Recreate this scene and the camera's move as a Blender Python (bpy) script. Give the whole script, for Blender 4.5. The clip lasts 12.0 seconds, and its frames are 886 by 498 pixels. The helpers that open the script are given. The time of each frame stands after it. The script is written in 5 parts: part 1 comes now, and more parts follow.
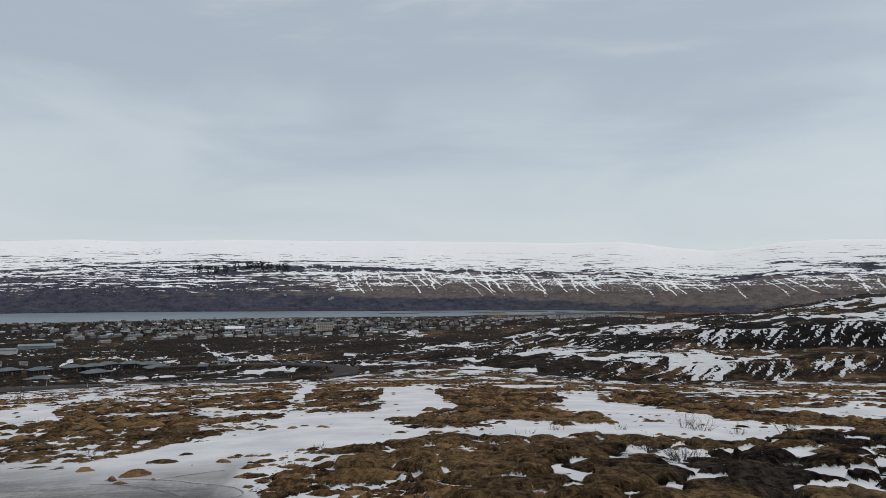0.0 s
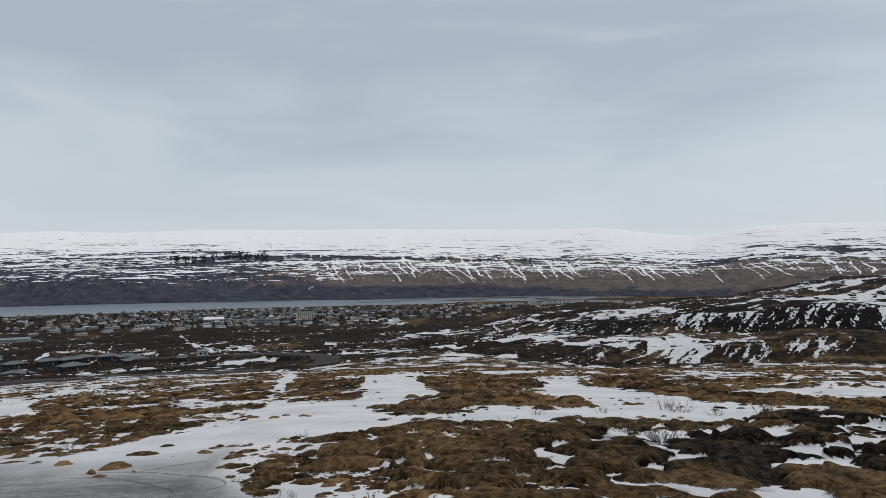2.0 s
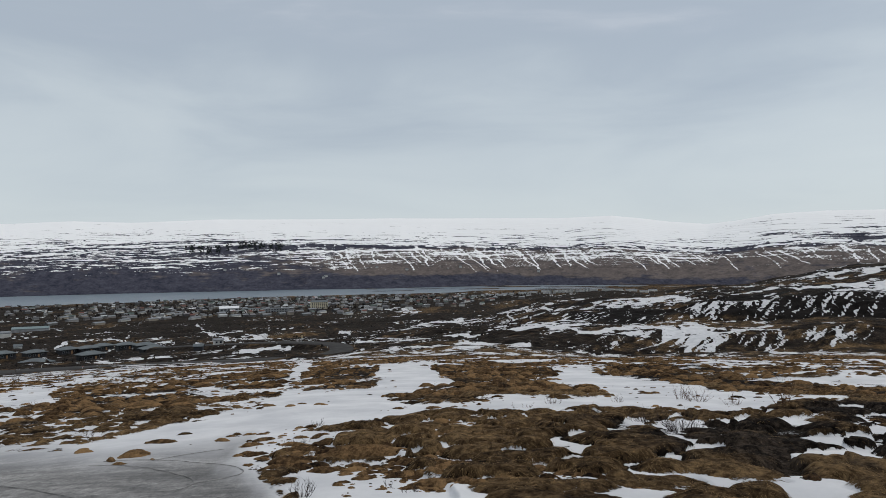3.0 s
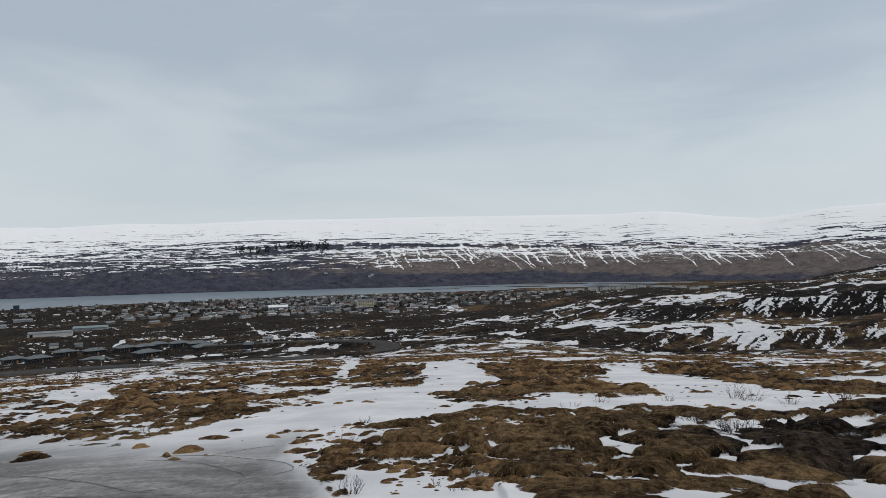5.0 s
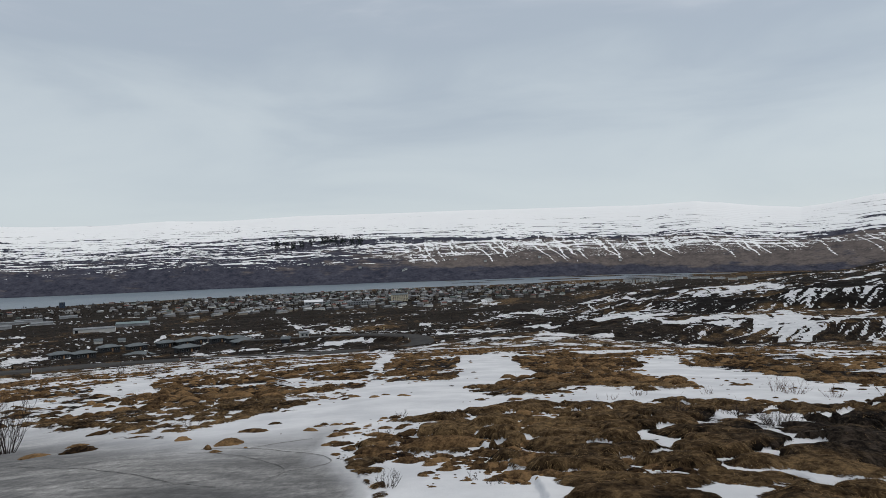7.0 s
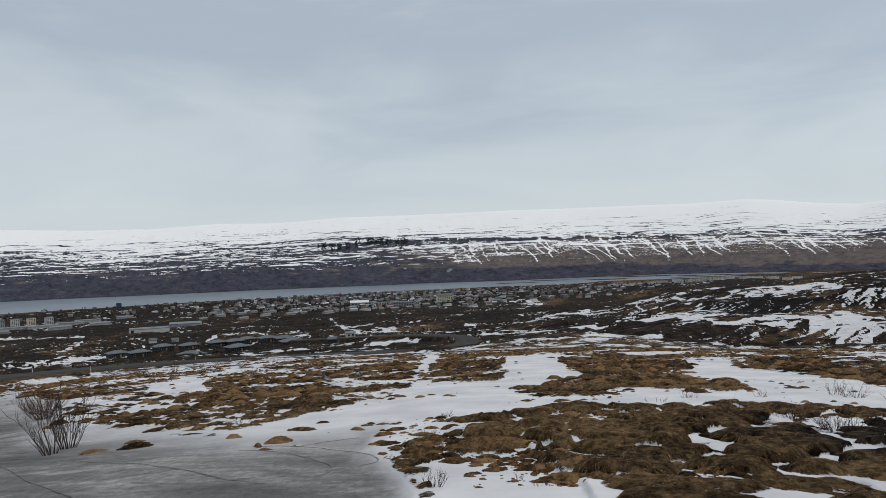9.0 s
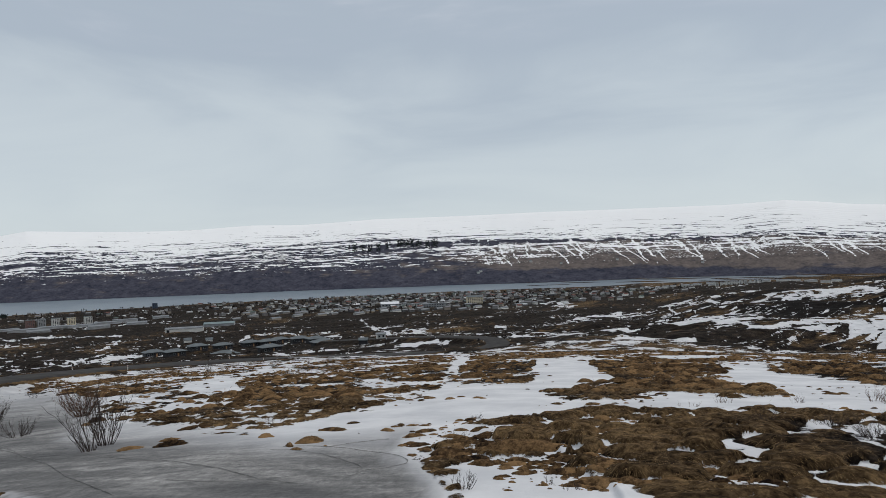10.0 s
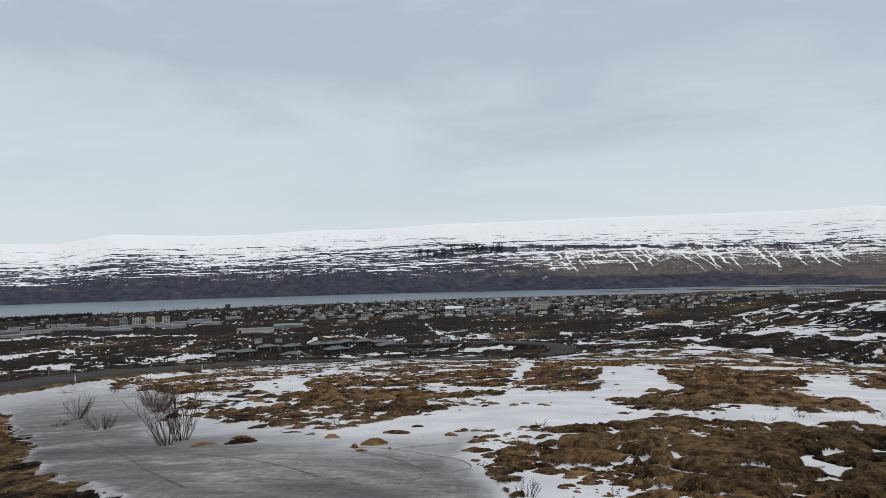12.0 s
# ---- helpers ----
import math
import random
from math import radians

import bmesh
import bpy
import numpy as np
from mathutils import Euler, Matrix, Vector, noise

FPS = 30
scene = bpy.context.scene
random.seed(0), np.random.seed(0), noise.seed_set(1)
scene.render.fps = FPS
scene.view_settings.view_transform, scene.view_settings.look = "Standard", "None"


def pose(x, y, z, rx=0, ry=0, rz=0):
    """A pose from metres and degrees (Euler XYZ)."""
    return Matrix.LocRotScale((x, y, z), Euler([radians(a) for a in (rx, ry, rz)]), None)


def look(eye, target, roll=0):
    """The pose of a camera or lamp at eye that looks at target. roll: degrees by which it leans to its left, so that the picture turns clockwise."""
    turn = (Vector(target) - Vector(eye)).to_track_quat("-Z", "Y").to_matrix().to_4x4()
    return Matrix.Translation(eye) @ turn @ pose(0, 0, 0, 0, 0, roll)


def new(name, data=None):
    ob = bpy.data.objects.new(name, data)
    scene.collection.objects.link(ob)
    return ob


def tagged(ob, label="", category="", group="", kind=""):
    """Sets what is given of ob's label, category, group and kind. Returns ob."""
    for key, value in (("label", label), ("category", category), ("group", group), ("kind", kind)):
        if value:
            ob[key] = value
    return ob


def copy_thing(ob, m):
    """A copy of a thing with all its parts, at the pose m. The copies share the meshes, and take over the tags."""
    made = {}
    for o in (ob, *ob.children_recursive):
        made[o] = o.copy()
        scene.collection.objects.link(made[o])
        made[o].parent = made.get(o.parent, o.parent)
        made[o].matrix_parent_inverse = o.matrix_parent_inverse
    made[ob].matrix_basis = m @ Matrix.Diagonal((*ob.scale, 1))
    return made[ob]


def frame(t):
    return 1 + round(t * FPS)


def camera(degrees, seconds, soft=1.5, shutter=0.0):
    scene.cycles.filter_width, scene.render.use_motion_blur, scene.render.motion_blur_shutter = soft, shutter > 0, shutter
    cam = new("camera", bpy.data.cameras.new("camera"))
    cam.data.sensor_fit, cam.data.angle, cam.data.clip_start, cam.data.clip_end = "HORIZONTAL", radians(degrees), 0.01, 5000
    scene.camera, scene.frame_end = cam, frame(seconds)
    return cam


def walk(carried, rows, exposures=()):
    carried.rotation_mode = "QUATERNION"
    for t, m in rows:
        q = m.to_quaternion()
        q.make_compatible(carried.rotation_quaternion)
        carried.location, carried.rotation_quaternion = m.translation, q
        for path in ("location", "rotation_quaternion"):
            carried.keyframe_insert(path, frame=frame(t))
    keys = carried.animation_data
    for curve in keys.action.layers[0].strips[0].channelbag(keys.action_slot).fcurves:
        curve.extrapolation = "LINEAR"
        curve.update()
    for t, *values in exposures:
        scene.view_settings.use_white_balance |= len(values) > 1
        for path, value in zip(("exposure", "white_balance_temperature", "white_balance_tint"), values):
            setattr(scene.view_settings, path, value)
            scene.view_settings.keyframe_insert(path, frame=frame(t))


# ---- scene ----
# A standing person pans slowly to the left over a hillside above a fjord town. The eye is the origin; z = 0 is eye height.
cam = camera(66.0, 12.0, soft=0.5)
ROWS = [
    (0.0, 0.000, 0.000, 0.000, 0.01, 3.20, -0.03),
    (0.5, -0.007, -0.023, 0.005, -0.92, 3.31, 0.21),
    (1.0, -0.014, -0.044, 0.005, -1.96, 3.32, 0.77),
    (1.5, -0.027, -0.023, -0.007, -2.40, 3.23, 0.97),
    (2.0, -0.017, 0.032, -0.017, -1.65, 2.16, 0.70),
    (2.5, -0.035, 0.077, -0.021, -0.94, 1.21, 0.57),
    (3.0, -0.051, 0.086, -0.015, -0.53, 1.24, 0.83),
    (5.0, -0.058, 0.121, -0.017, 3.25, 1.14, 1.34),
    (5.5, -0.061, 0.130, -0.021, 3.89, 0.91, 1.49),
    (6.0, -0.062, 0.138, -0.021, 4.43, 0.82, 1.67),
    (6.5, -0.066, 0.135, -0.018, 5.18, 0.70, 1.84),
    (8.5, -0.074, 0.132, -0.019, 8.79, 0.84, 2.25),
    (9.0, -0.076, 0.128, -0.018, 9.79, 0.87, 2.25),
    (9.5, -0.073, 0.120, -0.014, 11.15, 0.98, 2.15),
    (10.0, -0.066, 0.117, -0.012, 12.33, 1.11, 2.10),
    (10.5, -0.064, 0.120, -0.012, 13.48, 1.10, 2.09),
    (11.0, -0.070, 0.130, -0.014, 15.06, 1.09, 2.04),
    (11.5, -0.073, 0.130, -0.014, 16.31, 1.26, 1.87),
    (12.0, -0.068, 0.120, -0.010, 17.76, 1.69, 1.57),
]
walk(cam, [(t, pose(x, y, z, 90 + pitch, roll, yaw)) for t, x, y, z, yaw, pitch, roll in ROWS],
     exposures=[(0.0, 0.0), (10.0, 0.03), (11.0, 0.07), (12.0, 0.14)])

# ---- sky and light: a high thin overcast, brighter low down, with a weak broad sun ----
SUN_EL, SUN_AZ = radians(42), radians(75)
world = bpy.data.worlds.new("overcast_sky")
scene.world = world
world.use_nodes = True
wt = world.node_tree
wt.nodes.clear()


def wnode(kind, **values):
    n = wt.nodes.new(kind)
    for key, value in values.items():
        n.inputs[key].default_value = value
    return n


w_out = wnode("ShaderNodeOutputWorld")
w_sky = wt.nodes.new("ShaderNodeTexSky")
w_sky.sky_type, w_sky.sun_disc = "NISHITA", False
w_sky.sun_elevation, w_sky.sun_rotation = SUN_EL, SUN_AZ
w_clear = wnode("ShaderNodeBackground", Strength=0.10)
w_cloud = wnode("ShaderNodeBackground", Strength=1.0)
w_mix = wnode("ShaderNodeMixShader", Fac=0.90)
w_co = wt.nodes.new("ShaderNodeTexCoord")
w_sep = wt.nodes.new("ShaderNodeSeparateXYZ")
w_map = wt.nodes.new("ShaderNodeMapping")
w_map.inputs["Scale"].default_value = (1.0, 1.0, 4.2)
w_n1 = wnode("ShaderNodeTexNoise", Scale=2.1, Detail=7.0, Roughness=0.52, Distortion=0.5)
w_add = wt.nodes.new("ShaderNodeMath")
w_add.operation = "MULTIPLY_ADD"
w_add.inputs[1].default_value = 0.50
w_ramp = wt.nodes.new("ShaderNodeValToRGB")
w_ramp.color_ramp.interpolation = "B_SPLINE"
for place, colour in ((0.0, (0.62, 0.69, 0.73)), (0.27, (0.62, 0.68, 0.71)), (0.43, (0.55, 0.615, 0.665)),
                      (0.53, (0.445, 0.51, 0.578)), (0.63, (0.38, 0.445, 0.53)), (1.0, (0.38, 0.445, 0.52))):
    e = w_ramp.color_ramp.elements.new(place)
    e.color = (*colour, 1)
w_ramp.color_ramp.elements.remove(w_ramp.color_ramp.elements[-1])
w_ramp.color_ramp.elements.remove(w_ramp.color_ramp.elements[0])
wt.links.new(w_co.outputs["Generated"], w_sep.inputs[0])
wt.links.new(w_co.outputs["Generated"], w_map.inputs["Vector"])
wt.links.new(w_map.outputs[0], w_n1.inputs["Vector"])
wt.links.new(w_n1.outputs["Fac"], w_add.inputs[0])
wt.links.new(w_sep.outputs["Z"], w_add.inputs[2])
wt.links.new(w_add.outputs[0], w_ramp.inputs["Fac"])
wt.links.new(w_ramp.outputs["Color"], w_cloud.inputs["Color"])
wt.links.new(w_sky.outputs["Color"], w_clear.inputs["Color"])
wt.links.new(w_clear.outputs[0], w_mix.inputs[1])
wt.links.new(w_cloud.outputs[0], w_mix.inputs[2])
wt.links.new(w_mix.outputs[0], w_out.inputs["Surface"])
sun_data = bpy.data.lights.new("sun", "SUN")
sun_data.energy, sun_data.angle, sun_data.color = 1.0, radians(14), (1.0, 0.94, 0.86)
sun = new("sun", sun_data)
sun.matrix_world = look((0, 0, 50), (-math.sin(SUN_AZ) * math.cos(SUN_EL), -math.cos(SUN_AZ) * math.cos(SUN_EL), 50 - math.sin(SUN_EL)))
# ---- the lie of the land: heights and ground cover as functions of the plan ----
WATER = -110.0


def hashed(ix, iy, seed):
    h = (ix.astype(np.int64) * 374761393 + iy.astype(np.int64) * 668265263 + seed * 974711) & 0x7FFFFFFF
    h = ((h ^ (h >> 13)) * 1274126177) & 0x7FFFFFFF
    h = ((h ^ (h >> 16)) * 1103515245 + 12345) & 0x7FFFFFFF
    return ((h >> 8) & 0xFFFF) / 65535.0


def lattice(x, y, seed=0):
    """Smooth value noise, about -1 to 1."""
    ix, iy = np.floor(x), np.floor(y)
    u, v = x - ix, y - iy
    u, v = u * u * u * (u * (u * 6 - 15) + 10), v * v * v * (v * (v * 6 - 15) + 10)
    a, b = hashed(ix, iy, seed), hashed(ix + 1, iy, seed)
    c, d = hashed(ix, iy + 1, seed), hashed(ix + 1, iy + 1, seed)
    return 2 * ((a * (1 - u) + b * u) * (1 - v) + (c * (1 - u) + d * u) * v) - 1


def fbm(x, y, octaves=4, seed=0, gain=0.5):
    total, size, weight = 0.0, 1.0, 0.0
    for k in range(octaves):
        c, s = math.cos(0.6 * k + 0.3), math.sin(0.6 * k + 0.3)
        total = total + size * lattice((x * c - y * s) * 2.03 ** k + 17.3 * k, (x * s + y * c) * 2.03 ** k - 9.1 * k, seed + k)
        weight += size
        size *= gain
    return total / weight * 1.5


def domes(x, y, seed=0):
    """Rounded hummocks, one a cell, of uneven size: height 0 to 1."""
    ix, iy = np.floor(x), np.floor(y)
    best = np.zeros_like(x)
    for i in (-1, 0, 1):
        for j in (-1, 0, 1):
            cx, cy = ix + i, iy + j
            px, py = cx + 0.15 + 0.7 * hashed(cx, cy, seed), cy + 0.15 + 0.7 * hashed(cx, cy, seed + 7)
            size = 0.34 + 0.36 * hashed(cx, cy, seed + 13)
            tall = 0.35 + 0.65 * hashed(cx, cy, seed + 19)
            d2 = ((x - px) ** 2 + (y - py) ** 2) / size ** 2
            best = np.maximum(best, tall * np.sqrt(np.clip(1 - d2, 0, 1)))
    return best


def ease(a, b, v):
    u = np.clip((v - a) / (b - a), 0, 1)
    return u * u * (3 - 2 * u)


# Height against distance, along seven bearings (degrees to the right of straight ahead).
PROFILES = {
    -62: [(0, -1.75), (18, -4.0), (60, -9.3), (100, -14.6), (130, -18.6), (200, -26), (450, -53), (700, -70), (1000, -78), (1500, -92), (2000, -103), (2400, -108)],
    -30: [(0, -1.75), (12, -3.25), (36, -6.15), (70, -10.2), (100, -13.8), (130, -17.0), (165, -21.2), (240, -30.5), (450, -53), (700, -69), (1000, -77), (1500, -92), (2000, -103), (2450, -109)],
    -12: [(0, -1.75), (12, -3.25), (36, -6.15), (70, -10.2), (100, -13.9), (130, -17.6), (180, -24.4), (215, -28.9), (245, -31), (300, -34), (345, -38), (450, -48), (700, -65), (1000, -77), (1500, -90), (2000, -102), (2450, -109)],
    2: [(0, -1.75), (12, -3.25), (36, -6.12), (70, -10.1), (100, -13.9), (220, -25.2), (350, -36), (450, -43), (700, -57), (1000, -72), (1500, -89), (2350, -108), (2700, -110)],
    14: [(0, -1.75), (12, -3.22), (36, -6.05), (70, -9.95), (100, -13.8), (150, -20.4), (195, -27.0), (218, -22.4), (240, -22.0), (300, -26), (332, -29), (360, -24.3), (420, -25), (700, -38), (1000, -50), (1500, -66), (2300, -95), (2700, -106)],
    23: [(0, -1.75), (12, -3.2), (36, -5.9), (70, -9.6), (100, -13.3), (150, -19.4), (195, -25.0), (216, -21.8), (300, -25), (330, -27.5), (357, -18.8), (380, -20), (450, -20), (700, -24.5), (900, -45), (1500, -90), (2700, -107)],
    33: [(0, -1.75), (12, -3.15), (36, -5.6), (70, -8.9), (100, -12.4), (150, -18), (195, -22.4), (215, -19), (300, -23), (330, -24), (357, -16), (450, -14), (700, -4), (760, -5), (1000, -40), (1500, -90), (2700, -107)],
    46: [(0, -1.75), (60, -7.5), (100, -11.5), (195, -17), (300, -18), (450, -8), (700, 18), (900, 24), (1500, -40), (2700, -107)],
}
# The far shore, the crest of the fells beyond it and the slope of sight to that crest, by bearing.
SHORE = [(-75, 3800), (-51, 3700), (-32, 3350), (-4, 3150), (6, 3300), (20, 3250), (36, 3100), (60, 3000)]
CREST = [(-75, 0.046), (-50.7, 0.0459), (-47.3, 0.045), (-45.4, 0.0506), (-43.5, 0.0575), (-37.1, 0.0552), (-31.8, 0.0565), (-28.2, 0.0615), (-23.9, 0.0605), (-18.1, 0.0660),
         (-8.7, 0.0667), (-4.0, 0.0673), (5.5, 0.0652), (10.2, 0.0632), (14.2, 0.0648), (16.4, 0.0609), (19.0, 0.0538), (21.7, 0.0490), (23.6, 0.0520), (26.3, 0.0590), (30.0, 0.0608), (35, 0.058), (60, 0.07)]

# The asphalt road: bearing, distance, slope of sight to it. It swings round in a hairpin bend.
ROAD = [(-72, 66, 0.133), (-60, 77, 0.131), (-50.8, 92, 0.1275), (-47.4, 106, 0.1242), (-43.7, 118, 0.1225), (-39.7, 132, 0.1225), (-35.6, 146, 0.1235),
        (-31.2, 158, 0.125), (-26.6, 172, 0.127), (-22, 188, 0.129), (-17.2, 205, 0.1305), (-12.5, 224, 0.1305), (-9.75, 240, 0.129), (-8.4, 253, 0.125), (-8.0, 264, 0.1193),
        (-8.6, 276, 0.1137), (-10.6, 290, 0.11), (-13.7, 312, 0.1075), (-17.4, 345, 0.1072), (-22, 390, 0.107)]


def along(path, step=2.0):
    """Even points along a smooth curve through the stations, as an array of x, y, z."""
    p = np.array([(r * math.sin(math.radians(a)), r * math.cos(math.radians(a)), -r * s) for a, r, s in path])
    fine = []
    for k in range(len(p) - 1):
        a, b, c, d = p[max(k - 1, 0)], p[k], p[k + 1], p[min(k + 2, len(p) - 1)]
        n = max(2, int(np.linalg.norm(c - b) / step))
        for u in np.arange(n) / n:
            fine.append(0.5 * (2 * b + (c - a) * u + (2 * a - 5 * b + 4 * c - d) * u * u + (3 * b - a - 3 * c + d) * u ** 3))
    fine.append(p[-1])
    return np.array(fine)


ROAD_LINE = along(ROAD)


def road_near(x, y):
    """Distance to the road's middle and its height there."""
    far, level = np.full(x.shape, 1e3), np.zeros(x.shape)
    r = np.hypot(x, y)
    pick = np.nonzero((r > 50) & (r < 400) & (x < 10) & (y > 0))[0]
    for part in np.array_split(pick, max(1, len(pick) // 20000)):
        if len(part):
            d = (x[part, None] - ROAD_LINE[None, :, 0]) ** 2 + (y[part, None] - ROAD_LINE[None, :, 1]) ** 2
            k = d.argmin(1)
            far[part], level[part] = np.sqrt(d[np.arange(len(part)), k]), ROAD_LINE[k, 2]
    return far, level


# Lanes, ditches, drifts and field edges of the middle ground that hold snow: half width in degrees, then bearing and distance.
LANES = [
    (0.24, (-50.8, 474), (-48.7, 552), (-46.6, 522)),
    (0.10, (-47.3, 666), (-43.6, 660), (-38.4, 690), (-37.6, 876)),
    (0.12, (-50.8, 1116), (-47.3, 1092), (-41.7, 1020), (-37.6, 912)),
    (0.10, (-33.8, 684), (-32.5, 516)),
    (0.12, (-29.1, 684), (-28.2, 780), (-25.6, 768), (-24.7, 700)),
    (0.12, (-24.7, 636), (-24.2, 780)),
    (0.14, (-50.8, 774), (-48.7, 768), (-46.2, 774)),
    (0.14, (-41.7, 468), (-38.5, 522), (-34.6, 504)),
    (0.19, (-19.4, 954), (-18.6, 738), (-17.3, 552), (-15.2, 316)),
    (0.26, (-15.7, 612), (-14.8, 540), (-13.7, 439)),
    (0.14, (-17.5, 1242), (-16.7, 1428)),
    (0.26, (-8.1, 546), (-7.2, 486)),
    (0.14, (-4.4, 1272), (-2.1, 1284)),
]
BANK_LANES = [
    (0.14, (-6.8, 337), (-1.7, 289), (3.0, 274)),
    (0.17, (-16.1, 291), (-12.2, 283)),
    (0.17, (-16.9, 250), (-13.9, 219)),
    (0.29, (-6.3, 245), (-3.5, 155)),
    (0.29, (-4.0, 140), (-0.7, 148), (7.7, 198)),
    (0.24, (-1.6, 552), (2.1, 690)),
    (0.10, (-3.5, 1038), (2.1, 876)),
    (0.14, (5.9, 594), (7.8, 350)),
    (0.14, (5.9, 282), (9.2, 268), (12.4, 221)),
    (0.10, (12.8, 220), (16.4, 233), (21.2, 234), (24.9, 214), (27.7, 212)),
]
HILL_LANES = [
    (0.26, (18.2, 217), (20.5, 210), (22.0, 203), (23.0, 147)),
    (0.19, (20.4, 234), (22.5, 212), (24.9, 210), (26.5, 213)),
    (0.19, (29.0, 206), (31.0, 201), (32.8, 205)),
    (0.19, (28.2, 462), (31.2, 376), (35.0, 433)),
    (0.14, (30.1, 576), (31.2, 618)),
    (0.14, (23.4, 435), (26.6, 498), (28.2, 456)),
    (0.38, (32.3, 576), (35.1, 690)),
    (0.29, (33.0, 432), (35.1, 552)),
    (0.19, (20.4, 347), (23.4, 351), (26.6, 375)),
    (0.14, (8.7, 570), (12.9, 432), (16.1, 413), (20.4, 400)),
]


def stroke(path, half, u, v, squash):
    """1 in the middle of a ribbon through stations of bearing and distance, 0 beside it."""
    best = np.full(u.shape, 1e9)
    for (a0, r0), (a1, r1) in zip(path, path[1:]):
        v0, v1 = squash(r0), squash(r1)
        du, dv = a1 - a0, v1 - v0
        t = np.clip(((u - a0) * du + (v - v0) * dv) / (du * du + dv * dv + 1e-9), 0, 1)
        best = np.minimum(best, (u - a0 - t * du) ** 2 + (v - v0 - t * dv) ** 2)
    return ease(1.3, 0.3, np.sqrt(best) / half)


def lanes(x, y, r):
    """1 in the middle of a snow-filled lane, 0 beside it."""
    total = np.zeros_like(r)
    pick = np.nonzero((r > 130) & (r < 1500) & (y > 0))[0]
    px, py, pr = x[pick], y[pick], r[pick]
    u = np.degrees(np.arctan2(px, py)) + 0.12 * fbm(px / (0.016 * pr), py / (0.016 * pr), 3, 74)
    v = 2.2 * np.log(pr) + 0.09 * fbm(px / (0.03 * pr), py / (0.03 * pr), 3, 75)
    best = np.zeros(len(pick))
    for half, *path in LANES + BANK_LANES + HILL_LANES:
        a0, a1 = min(p[0] for p in path) - 2, max(p[0] for p in path) + 2
        k = np.nonzero((u > a0) & (u < a1))[0]
        best[k] = np.maximum(best[k], stroke(path, 0.45 * half, u[k], v[k], lambda q: 2.2 * math.log(q)))
    total[pick] = best
    return total


# Snow sheets, bare turf, slush ice and the grassy bank of the near field: outlines in bearing and distance.
SNOW_SHEET = [(-19.4, 20.7), (-15.6, 23.0), (-13.1, 26.5), (-12.6, 32.2), (-10.0, 32.0), (-6.4, 26.5), (-4.6, 22.0), (-2.3, 20.0), (0.1, 20.2), (2.9, 22.5), (5.7, 23.7), (9.0, 21.2), (14.9, 22.2), (16.6, 19.5),
              (14.4, 18.2), (10.3, 18.7), (7.5, 18.0), (2.9, 18.0), (-2.3, 17.7), (-4.6, 16.0), (-6.9, 15.5), (-9.6, 15.5), (-11.9, 15.5), (-9.2, 14.2), (-5.6, 13.7), (-5.6, 12.7), (-8.3, 12.7),
              (-13.6, 12.5), (-15.4, 11.5), (-15.7, 11.0), (-19.5, 11.5), (-26.0, 14.0), (-28.6, 16.5), (-25.0, 17.8)]
SNOW_MIDDLE = [(-5.4, 46.5), (-4.9, 57.0), (-1.7, 85.0), (-0.4, 66.0), (-0.1, 49.0), (1.4, 35.5), (0.6, 32.7), (-1.1, 31.5), (-1.5, 26.2), (-4.6, 25.0), (-6.4, 27.0), (-5.6, 35.2)]
SNOW_SCRAP = [(-12.0, 92.0), (-10.9, 92.0), (-10.8, 49.0), (-11.0, 42.0), (-12.5, 45.0), (-12.2, 58.0)]
SNOW_FAR = [(9.1, 59.5), (11.6, 55.0), (12.3, 45.5), (13.6, 42.7), (14.3, 37.7), (18.0, 37.0), (21.0, 32.5), (22.7, 28.7), (24.7, 27.5), (31.5, 26.2), (30.4, 23.0), (26.3, 22.0), (25.4, 19.7), (23.8, 18.5),
            (20.1, 17.8), (17.5, 18.7), (14.9, 19.7), (14.2, 22.2), (13.5, 23.5), (12.2, 29.5), (10.4, 31.7), (9.7, 37.5)]
SNOW_POOL = [(-33.8, 43.1), (-31.2, 73.1), (-29.1, 66.1), (-29.0, 42.6), (-30.3, 40.9), (-32.7, 41.4)]
SNOW_EDGE = [(29.8, 43.5), (32.7, 55.5), (36.0, 63.0), (36.0, 33.5), (31.9, 35.2), (29.0, 35.0), (30.1, 38.0)]
SNOW_FOOT = [(-11.5, 10.8), (-6.3, 10.1), (-4.8, 9.6), (-2.5, 8.9), (3.0, 5.5), (-11.0, 5.5), (-11.8, 9.0)]
TURF_MIDDLE = [(0.0, 61.0), (3.0, 94.0), (6.7, 65.0), (7.9, 47.0), (7.2, 39.5), (9.0, 35.0), (9.7, 30.2), (12.2, 24.7), (14.0, 22.2), (11.3, 21.7), (7.6, 22.7), (5.7, 26.2), (2.0, 27.2), (1.2, 34.0), (0.2, 45.2)]
TURF_ISLE = [(-4.1, 23.7), (-1.3, 25.7), (1.0, 24.5), (4.3, 23.0), (5.7, 21.7), (4.3, 20.2), (-0.4, 20.0), (-2.3, 20.0), (-4.1, 21.5)]
